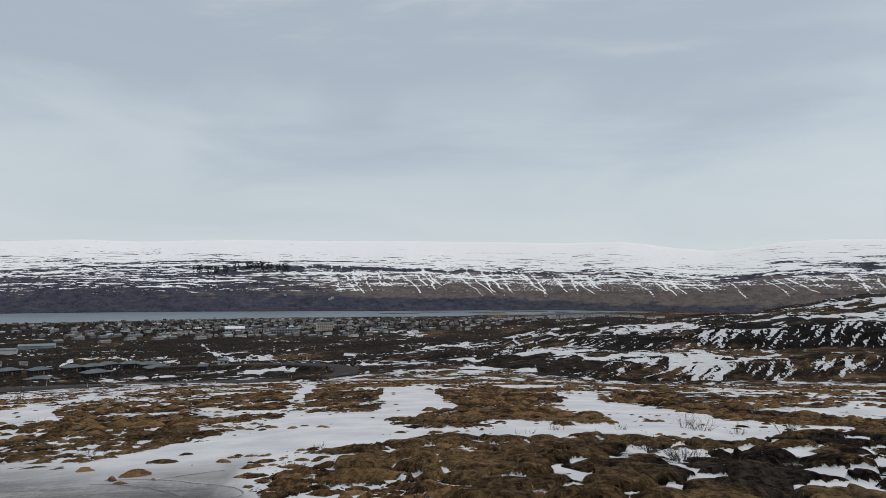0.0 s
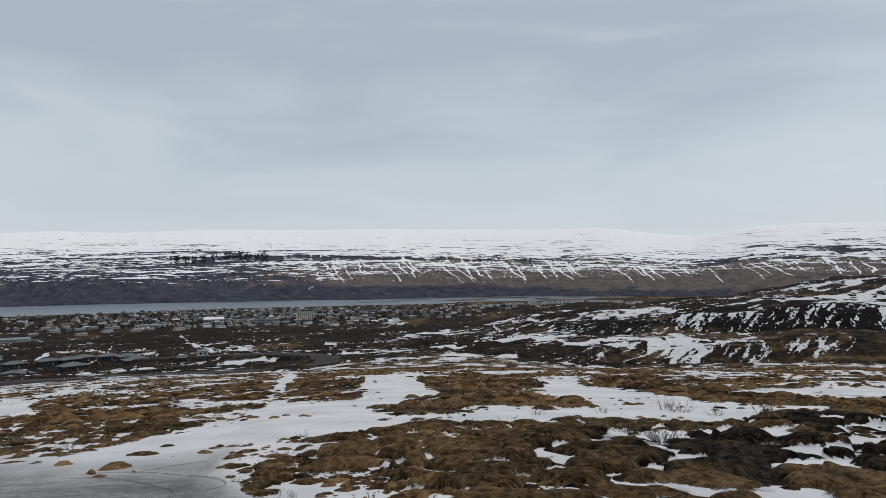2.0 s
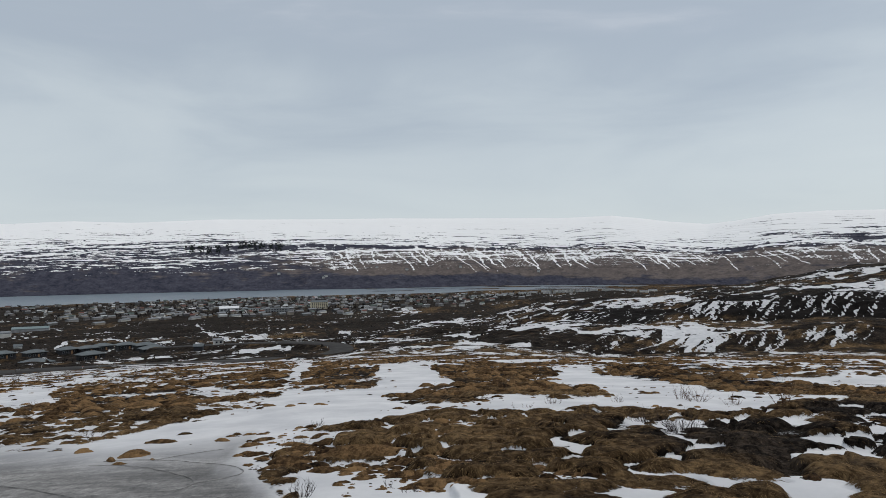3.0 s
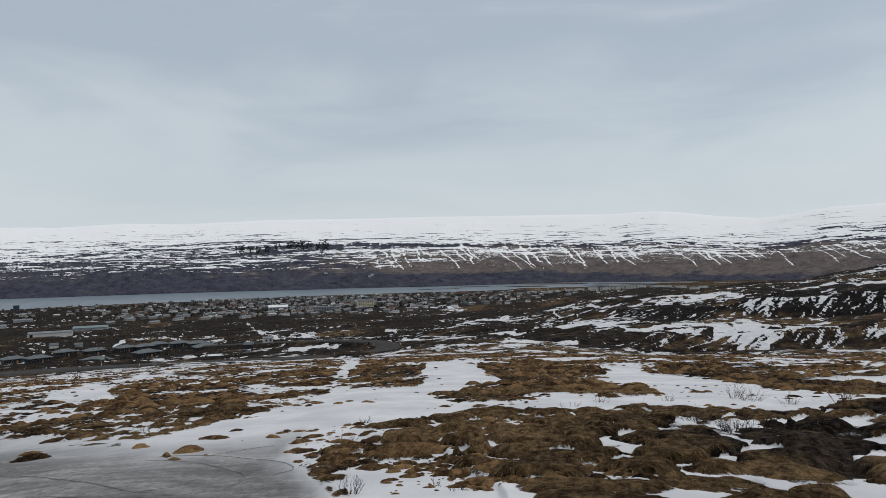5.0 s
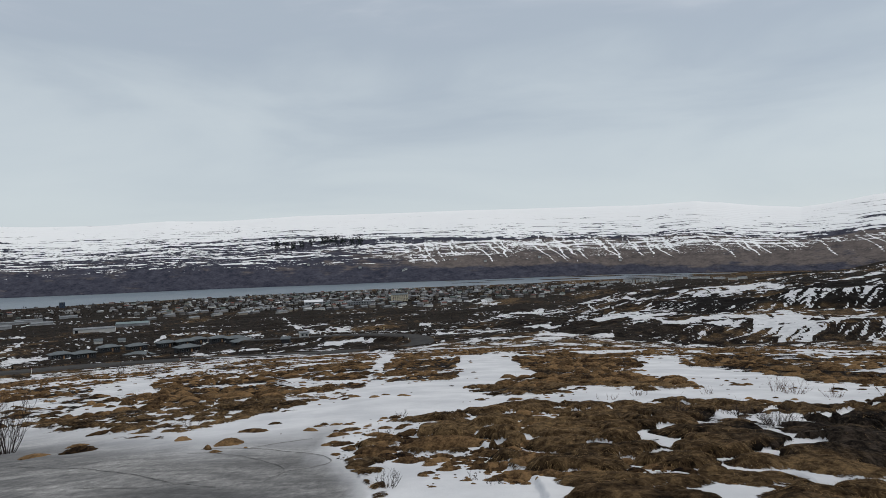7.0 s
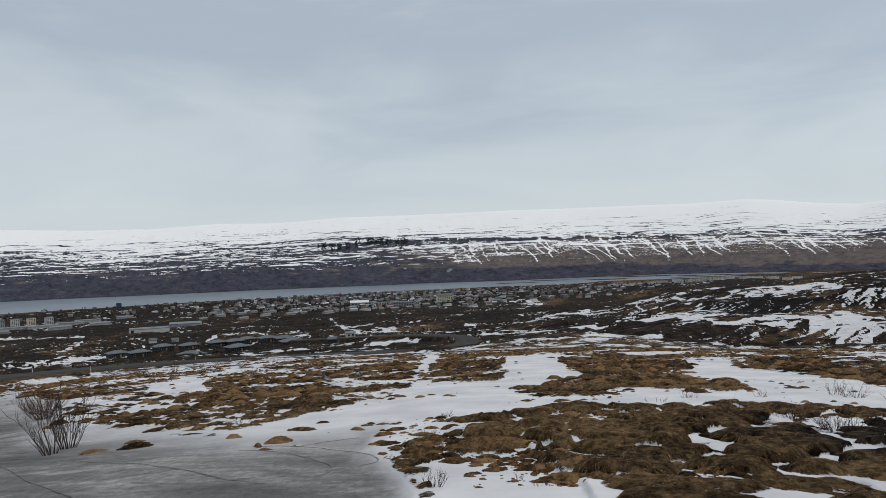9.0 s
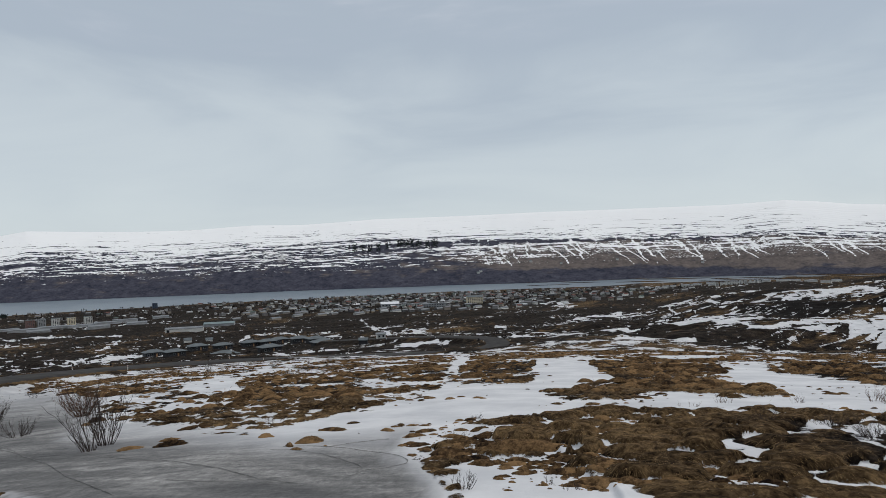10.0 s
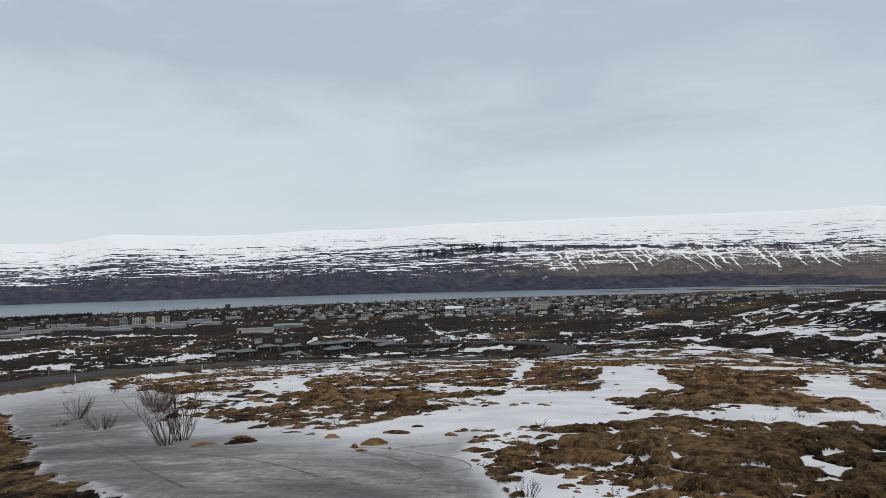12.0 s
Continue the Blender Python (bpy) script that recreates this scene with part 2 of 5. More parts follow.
TURF_FIELD = [(-28.5, 59.1), (-25.7, 80.1), (-22.0, 84.1), (-18.2, 84.1), (-12.6, 61.1), (-11.9, 52.9), (-14.5, 46.1), (-15.0, 38.1), (-12.9, 30.1), (-13.1, 26.6), (-16.4, 27.9), (-15.1, 20.9), (-18.4, 20.1),
              (-20.0, 18.9), (-21.2, 20.9), (-24.0, 20.1), (-28.5, 21.4), (-29.4, 19.9), (-31.2, 24.1), (-30.7, 33.6), (-28.5, 36.9)]
TURF_LOBE = [(-37.7, 23.4), (-35.6, 28.4), (-33.4, 22.9), (-31.7, 21.6), (-31.2, 27.6), (-29.2, 21.4), (-30.3, 19.1), (-34.7, 19.9), (-37.7, 21.9)]
TURF_SCRAP = [(-44.0, 101), (-42.2, 97.1), (-42.3, 65.1), (-43.6, 71.1)]
TURF_SHRUBBY = [(-41.1, 92.1), (-39.7, 107), (-36.8, 90.1), (-35.5, 50.1), (-36.0, 39.9), (-40.9, 45.1)]
TURF_NEAR = [(-12.3, 15.2), (-9.6, 15.5), (-6.5, 15.5), (-2.3, 17.2), (2.1, 18.0), (7.5, 17.5), (14.4, 17.7), (23.8, 17.7), (26.3, 20.7), (37.0, 27.0), (37.0, 5.5), (3.5, 5.5), (0.5, 8.0), (-2.5, 9.2), (-3.8, 10.5), (-4.7, 12.0),
             (-6.5, 11.5), (-9.2, 11.7), (-10.1, 13.5)]
TURF_BAND = [(14.1, 52.5), (19.4, 52.2), (20.2, 44.5), (25.2, 38.0), (30.8, 33.2), (30.5, 27.0), (23.1, 30.2), (21.0, 34.5), (17.2, 38.2), (14.1, 43.2)]
SLUSH = [(-50.8, 82.1), (-48.7, 86.1), (-45.5, 92.1), (-41.7, 63.1), (-39.7, 35.6), (-40.5, 23.6), (-35.6, 19.9), (-32.1, 17.1), (-28.6, 15.6), (-25.9, 13.9), (-20.3, 14.1), (-15.6, 14.9), (-16.5, 13.4), (-16.8, 11.6),
         (-15.0, 9.9), (-14.0, 9.0), (-13.0, 5.0), (-54, 5.0), (-56, 20), (-56, 70)]
GRASS_BANK = [(-57, 60), (-52, 50), (-50.7, 38.4), (-49.7, 25.6), (-48.7, 17.6), (-47.2, 13.1), (-45.4, 11.4), (-43.4, 10.4), (-41.5, 8.0), (-40, 5.0), (-57, 5.0)]
TURF_SPECKLED = [(-12.4, 31.9), (-5.3, 32.1), (-3.7, 37.6), (-4.8, 49.9), (-7.5, 62.1), (-10.5, 78.1), (-10.7, 44.1), (-12.4, 40.4)]
OUTLINES = [(SNOW_SHEET, 1.0), (SNOW_MIDDLE, 1.0), (SNOW_SCRAP, 1.0), (SNOW_FAR, 1.0), (SNOW_POOL, 0.9), (SNOW_EDGE, 0.35), (SNOW_FOOT, 0.9), (TURF_MIDDLE, -0.42), (TURF_ISLE, -0.6), (TURF_FIELD, -0.08), (TURF_LOBE, -0.40),
            (TURF_SCRAP, -1.0), (TURF_SHRUBBY, -0.25), (TURF_NEAR, -0.44), (TURF_BAND, -0.55), (TURF_SPECKLED, -0.22)]
# Slivers of snow left between the near hummocks: bearing and distance of both ends, half width in degrees.
SLIVERS = [
    (14.7, 14.0, 16.1, 14.7, 0.24), (17.1, 14.0, 20.9, 15.0, 0.29), (20.9, 15.0, 25.4, 16.7, 0.19), (27.9, 13.2, 30.3, 14.2, 0.33), (30.3, 14.0, 32.1, 14.5, 0.24), (26.9, 13.0, 29.5, 12.7, 0.19), (19.1, 11.0, 22.5, 11.5, 0.24),
    (27.4, 11.2, 30.4, 12.2, 0.19), (29.3, 11.2, 30.2, 12.0, 0.29), (10.4, 10.7, 12.2, 10.7, 0.22), (17.5, 10.0, 19.0, 10.0, 0.38), (9.4, 9.5, 11.9, 9.5, 0.26), (31.9, 15.2, 34.2, 16.2, 0.24), (-1.6, 14.5, 5.2, 14.2, 0.19),
    (-8.1, 15.0, -4.6, 14.7, 0.16),
]
SMALL_SLIVERS = [
    (-0.1, 11.0, 2.7, 11.0, 0.19), (4.7, 14.7, 7.7, 16.5, 0.14), (8.9, 13.2, 10.2, 13.0, 0.19), (10.7, 12.0, 13.2, 12.0, 0.19), (9.6, 17.0, 12.1, 17.2, 0.14), (21.2, 12.2, 22.5, 13.0, 0.14), (32.9, 18.7, 34.8, 19.0, 0.14),
    (34.0, 13.2, 34.7, 13.5, 0.19), (18.3, 16.2, 19.6, 16.2, 0.12), (25.4, 17.2, 26.8, 18.2, 0.12), (-5.6, 11.0, -1.9, 10.5, 0.19), (5.5, 10.2, 6.4, 10.2, 0.16), (-9.6, 9.9, -4.5, 9.1, 0.29),
]
DRIFTS = [
    (-14.6, 1.21, 425.5, 617.0, 1),
    (-18.5, 0.95, 707.0, 941.0, 1),
    (-17.3, 1.07, 533.0, 707.0, 1),
    (-7.6, 0.65, 473.5, 602.0, 1),
    (1.5, 5.86, 100.4, 273.0, 0.6),
    (-15.2, 2.02, 278.0, 294.5, 1),
    (17.6, 1.28, 225.5, 335.0, 0.5),
    (21.3, 2.96, 209.0, 225.0, 0.25),
    (21.9, 1.01, 178.5, 208.5, 0.4),
    (13.9, 3.32, 149.5, 210.0, 0.8),
    (25.7, 2.29, 134.3, 204.0, 0.4),
    (9.4, 3.44, 270.0, 478.5, 0.6),
    (-2.4, 1.30, 1040.0, 1277.0, 1),
    (1.9, 2.12, 599.0, 725.0, 1),
    (29.5, 3.55, 348.5, 444.0, 0.35),
    (30.3, 1.93, 200.0, 207.5, 0.3),
    (-27.0, 2.43, 623.0, 803.0, 0.6),
    (31.6, 1.34, 432.0, 665.0, 0.5),
    (-10.9, 6.77, 69.0, 152.5, -1),
    (-22.3, 5.43, 95.1, 186.5, -0.6),
    (-10.4, 2.73, 154.5, 371.0, -0.8),
    (-45.8, 3.50, 469.0, 548.0, 0.6),
    (10.6, 3.74, 140.5, 215.0, 0.3),
]
TAN = [
    (-9.5, 3.2, 470.0, 720.0, 0.75),
    (-22.5, 3.0, 560.0, 700.0, 0.5),
    (-27.5, 2.2, 640.0, 760.0, 0.6),
    (-40.0, 7.0, 640.0, 900.0, 0.5),
    (-3.0, 4.0, 260.0, 420.0, 0.5),
    (3.0, 5.0, 900.0, 1400.0, 0.5),
    (20.5, 4.0, 235.0, 330.0, 0.5),
]
MOUNDS = [
    (-27.4, 15.1, 0.175, 0.08),
    (-23.9, 13.4, 0.34, 0.1),
    (-25.5, 12.9, 0.11, 0.07),
    (-25.0, 12.4, 0.15, 0.03),
    (-22.7, 12.6, 0.08, 0.02),
    (-22.1, 15.6, 0.26, 0.08),
    (-20.3, 16.9, 0.17, 0.05),
    (-37.3, 15.9, 0.3, 0.05),
    (-34.3, 15.6, 0.3, 0.11),
    (-34.5, 16.6, 0.2, 0.05),
    (-32.5, 18.9, 0.3, 0.05),
    (-12.7, 11.1, 0.33, 0.1),
    (-11.5, 12.1, 0.36, 0.08),
    (-13.9, 9.9, 0.1, 0.03),
    (-8.0, 9.6, 0.12, 0.04),
    (-8.8, 11.6, 0.28, 0.1),
    (-6.6, 11.1, 0.45, 0.17),
    (-9.8, 10.1, 0.24, 0.06),
    (-10.1, 12.9, 0.2, 0.06),
]

def spots(rows, x, y, edge=0.35):
    """The sum of soft-edged ovals that widen down the fall line: bearing, half its span, near end, far end, amount."""
    total = np.zeros_like(x)
    r = np.hypot(x, y) + 1e-6
    az = np.degrees(np.arctan2(x, y))
    wob_a, wob_r = 0.36 * fbm(x / (0.1 * r + 1), y / (0.1 * r + 1), 3, 71), 0.36 * fbm(x / (0.1 * r + 1), y / (0.1 * r + 1), 3, 73)
    for bearing, span, near, far, amount in rows:
        u = (az - bearing) / span + wob_a
        v = (1 / r - (1 / near + 1 / far) / 2) / ((1 / near - 1 / far) / 2) + wob_r
        total = total + amount * ease(1 + edge, 1 - edge, np.sqrt(u * u + v * v))
    return total


def inside(outline, u, v):
    """Depth inside an outline (outside: below 0), in degrees of bearing and of dip."""
    far, odd = np.full(u.shape, 1e9), np.zeros(u.shape, bool)
    ring = [(a, 100.0 / d) for a, d in outline]
    for (a0, v0), (a1, v1) in zip(ring, ring[1:] + ring[:1]):
        du, dv = a1 - a0, v1 - v0
        t = np.clip(((u - a0) * du + (v - v0) * dv) / (du * du + dv * dv + 1e-9), 0, 1)
        far = np.minimum(far, (u - a0 - t * du) ** 2 + (v - v0 - t * dv) ** 2)
        if dv:
            odd ^= ((v0 > v) != (v1 > v)) & (u < a0 + (v - v0) / dv * du)
    return np.where(odd, 1, -1) * np.sqrt(far)


def hummocky(x, y, cell):
    """Crowded turf hummocks with flattened tops, 0 in the gaps to 1 on the tops."""
    wx, wy = 0.16 * fbm(x / cell, y / cell, 3, 31), 0.16 * fbm(x / cell, y / cell, 3, 33)
    big = domes(x / cell + wx, y / cell + wy, 35)
    small = domes(2.4 * x / cell + wy, 2.4 * y / cell + wx, 37)
    return np.clip(1 - (1 - np.clip(big, 0, 1)) ** 1.8, 0, 1) * 0.85 + 0.15 * small


def knolls(x, y, r):
    """Short humps and hollows of the middle ground."""
    return 1.25 * fbm(x / 24, y / 24, 4, 26, 0.6) * ease(100, 170, r) * (1 - 0.5 * ease(700, 1000, r)) * (1 - ease(1900, 2300, r))


def lie(x, y, r, az):
    """The broad lie of the hillside, without the fells, and where it is bank, road or relief."""
    az_w = az + ease(150, 500, r) * 1.2 * fbm(x / 90, y / 90, 3, 3)
    rr = r + ease(120, 260, r) * (9 * fbm(x / 60, y / 60, 2, 5) + 2.0 * fbm(x / 9, y / 9, 3, 6, 0.6))
    keys = sorted(PROFILES)
    side = np.clip(az_w, keys[0], keys[-1])
    z = np.zeros_like(r)
    heights = [np.interp(rr, *zip(*PROFILES[k])) for k in keys]
    climb = [np.interp(rr + 2.5, *zip(*PROFILES[k])) - np.interp(rr - 2.5, *zip(*PROFILES[k])) for k in keys]
    face = np.zeros_like(r)
    for k in range(len(keys) - 1):
        inside = (side >= keys[k]) & (side <= keys[k + 1])
        u = ease(keys[k], keys[k + 1], side)
        z = np.where(inside, heights[k] * (1 - u) + heights[k + 1] * u, z)
        face = np.where(inside, climb[k] * (1 - u) + climb[k + 1] * u, face)
    # behind the viewer the slope climbs on
    back = ease(75, 130, np.abs(az))
    z = z * (1 - back) + back * (-1.75 + 0.11 * r * ease(0, 30, r))
    near_shore = np.interp(az, [-75, -51, -31, -10, 2, 8], [2300, 2320, 2440, 2480, 2700, 3300]) + 60 * fbm(x / 250, y / 250, 3, 21)
    bed = ease(near_shore - 40, near_shore + 40, r)
    z = z * (1 - bed) + np.minimum(z, WATER - 3) * bed
    mid = ease(110, 300, r) * (1 - ease(2000, 2400, r))
    off, level = road_near(x, y)
    clear = ease(8, 50, off)
    z = z + mid * (2.2 * fbm(x / 70, y / 70, 3, 25) + 0.3 * fbm(x / 9, y / 9, 2, 27)) * clear + knolls(x, y, r) * clear
    fill = ease(9.5, 4.6, off)
    return z * (1 - fill) + (level - 0.25) * fill, ease(6.4, 5.0, off), mid, ease(0.12, 0.7, face) * (r < 420) * (r > 150)


def land(x, y):
    """Heights, and the covers: snow (above 0 where it lies), straw-coloured grass and dark ground (both with shade
    painted between near hummocks), ice, fell.
    """
    x, y = np.asarray(x, float), np.asarray(y, float)
    r = np.hypot(x, y)
    az = np.degrees(np.arctan2(x, y))
    z, snow, straw, dark, ice, fell = (np.zeros_like(r) for _ in range(6))
    foot = np.interp(az, *zip(*SHORE)) + 60 * fbm(x / 500, y / 500, 3, 11)
    here = r < foot
    z[here], snow[here], straw[here], dark[here], ice[here] = hillside(x[here], y[here], r[here], az[here])
    there = ~here
    if there.any():
        z[there], snow[there], straw[there], dark[there] = fells(x[there], y[there], r[there], az[there], foot[there])
    fell[there] = 1
    return z, snow, np.clip(straw, 0, 1), np.clip(dark, 0, 1), ice, fell


def hillside(x, y, r, az):
    z, fill, mid, face = lie(x, y, r, az)
    right = ease(3, 12, az) * (1 - ease(760, 950, r))
    drift = np.clip(spots(DRIFTS, x, y, 0.25), -1, 1) * (0.75 + 0.7 * fbm(x / 18, y / 18, 3, 52)) * (1 - 0.55 * (az < -5))
    # middle ground: snow lies in hollows and runs down the banks in tongues
    snow = 1.6 * fbm(x / 5, y / 5, 5, 51, 0.76) + 0.7 * fbm(x / 60, y / 60, 3, 53) - 0.70 + 0.08 * right + (1.25 + 0.4 * right) * drift - 0.55 * knolls(x, y, r)
    across = np.radians(az) * r
    tongues = fbm((across - 0.8 * r) / 1.5, (r + 0.8 * across) / 13, 5, 54, 0.8) + 0.30 * fbm(across / 38, r / 60, 2, 50)
    lane = lanes(x, y, r)
    streaks = 0.65 * fbm(across / 34, r / (4.5 + r / 60), 4, 56, 0.7) + 0.55 * fbm(az / 4.5, np.log(r + 1) * 42, 3, 80, 0.7)
    plain_snow = snow + 1.5 * lane + right * (0.05 + 0.95 * streaks) + (1 - right) * (0.70 * streaks - 0.12 * ease(240, 300, r) - 0.2 * ease(500, 900, r)) - 2 * fill
    face_snow = -0.58 + 1.5 * tongues + 0.8 * drift + 0.5 * lane
    snow = plain_snow * (1 - face) + face_snow * face
    low_bank = face * ease(300, 250, r)
    straw = 0.5 + 0.55 * fbm(across / 70, r / (6 + r / 40), 4, 65, 0.65) + 0.35 * fbm(x / 3.0, y / 3.0, 2, 67) - 0.48 * mid * (1 - right) - 0.30 * right * ease(150, 200, r) + 0.3 * low_bank
    dark = ease(-0.1, 0.6, fbm(x / 60, y / 60, 3, 69)) * mid * (0.30 + 0.25 * right) + (0.30 + 0.35 * fbm(across / 60, r / 12, 3, 70)) * right * ease(150, 200, r) + 0.35 * face * ease(250, 320, r) - 0.25 * low_bank
    tan = np.clip(spots(TAN, x, y), 0, 1)
    straw, dark = straw + 0.48 * tan, dark * (1 - 0.8 * tan)
    straw, dark = straw + 0.3 * fill, dark * (1 - 0.8 * fill)
    ice = np.zeros_like(r)
    # flats where the river meets the fjord
    sand = (r > 2750) & (az > -9)
    z = np.where(sand, WATER + 0.7 * fbm(x / 260, y / 90, 3, 23) + 0.75 * ease(-9, 26, az) - 0.40, z)
    snow = np.where(sand, -0.7 + 0.6 * fbm(x / 200, y / 60, 3, 63), snow)
    # the near field: torn snow over matted heath
    n = r < 230
    x, y, r, az, fill = x[n], y[n], r[n], az[n], fill[n]
    field = 1 - ease(120, 220, r)
    patch, bank, frozen, tussocks, wet = field_covers(x, y)
    frozen = frozen * field
    close = ease(45, 18, r)
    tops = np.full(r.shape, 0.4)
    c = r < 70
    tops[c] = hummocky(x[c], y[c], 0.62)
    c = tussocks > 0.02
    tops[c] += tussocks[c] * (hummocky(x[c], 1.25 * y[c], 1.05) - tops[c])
    mixed = 1 - np.abs(np.clip(patch, -1, 1))
    level = 0.08 - 0.16 * ease(20, 30, r) * ease(-20, -10, az) + (0.25 + 0.50 * mixed) * fbm(x / 6, y / 6, 3, 47) + (0.30 + 0.60 * mixed) * fbm(x / 1.7, y / 1.7, 4, 49, 0.65) + np.where(patch > 0, 1.3, 1.15) * patch + 1.4 * frozen - 2.3 * bank
    level = level - close * (1.5 * tops - 0.60) * np.clip(1.1 - np.maximum(patch, 0) - frozen, 0, 1)
    deep = 0.03 * ease(-0.3, 0.5, level)
    bare = ease(0.30, -0.60, level)
    relief = bare * ((0.13 + 0.14 * tussocks) * tops * ease(60, 25, r) + 0.05 * fbm(x / 0.7, y / 0.7, 3, 43)) + 0.015 * (1 - bare) * fbm(x / 0.9, y / 0.9, 3, 44) + deep + 0.07 * tussocks * (1 - bare) + bank * (0.06 - 0.08 * tops * ease(60, 25, r) * bare)
    z[n] += field * ease(5, 10, road_near(x, y)[0]) * (0.20 * fbm(x / 11, y / 11, 3, 45) + relief * ease(1.0, 4.0, r))
    snow[n] = (level - 4 * fill) * field + snow[n] * (1 - field)
    # hummock tops paler and gaps darker: shade between hummocks put into the ground colour
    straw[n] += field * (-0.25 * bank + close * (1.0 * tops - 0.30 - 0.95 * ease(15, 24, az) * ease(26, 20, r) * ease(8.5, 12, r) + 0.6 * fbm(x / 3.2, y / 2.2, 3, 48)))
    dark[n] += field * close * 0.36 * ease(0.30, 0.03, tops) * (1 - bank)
    ice[n] = wet * field
    return z, snow, straw, dark, ice


def field_covers(x, y):
    """Snow patch (bare: below 0), grassy bank, ice sheet, tussock ground and wet slush of the near field."""
    r = np.hypot(x, y) + 1e-6
    wide = np.maximum(r, 8.0)
    u = np.degrees(np.arctan2(x, y)) + (0.45 + 0.012 * np.minimum(r, 60)) * fbm(x / (0.022 * wide + 0.2), y / (0.06 * wide + 0.4), 4, 71, 0.65)
    v = 100.0 / np.maximum(r, 3.0) + 0.13 * fbm(x / (0.045 * wide), y / (0.09 * wide), 3, 73)
    patch = np.zeros_like(r)
    for outline, depth in OUTLINES:
        a0, a1 = min(p[0] for p in outline) - 1, max(p[0] for p in outline) + 1
        v0, v1 = 100 / max(p[1] for p in outline) - 1, 100 / min(p[1] for p in outline) + 1
        k = np.nonzero((u > a0) & (u < a1) & (v > v0) & (v < v1))[0]
        patch[k] += depth * ease(-0.22, 0.26, inside(outline, u[k], v[k]))
    rag_u, rag_v = 0.55 * fbm(x / 0.5, y / 0.5, 3, 77), 0.22 * fbm(x / 0.45, y / 0.6, 3, 79)
    for a0, r0, a1, r1, half in SLIVERS + SMALL_SLIVERS:
        k = np.nonzero((u > min(a0, a1) - 1.5) & (u < max(a0, a1) + 1.5) & (r < 25))[0]
        v0, v1 = 100.0 / r0, 100.0 / r1
        along_ = (u[k] + rag_u[k] - (a0 + a1) / 2) / (abs(a1 - a0) / 2 + 0.5)
        across_ = (v[k] + rag_v[k] - (v0 + v1) / 2 - along_ * (v1 - v0) / 2 * (1 if a1 > a0 else -1)) / (1.5 * half)
        patch[k] = np.maximum(patch[k], -1 + 2.0 * ease(1.25, 0.45, np.sqrt(along_ ** 2 + across_ ** 2)))
    bank = ease(-0.6, 0.8, inside(GRASS_BANK, u + 1.6 * rag_u, v + rag_v))
    wet = inside(SLUSH, u, v)
    return np.clip(patch, -1.1, 1), bank, ease(-1.0, 0.8, wet) * (1 - bank), ease(-0.1, 0.5, inside(TURF_NEAR, u, v)), ease(-1.5, 2.2, wet) * (1 - bank)


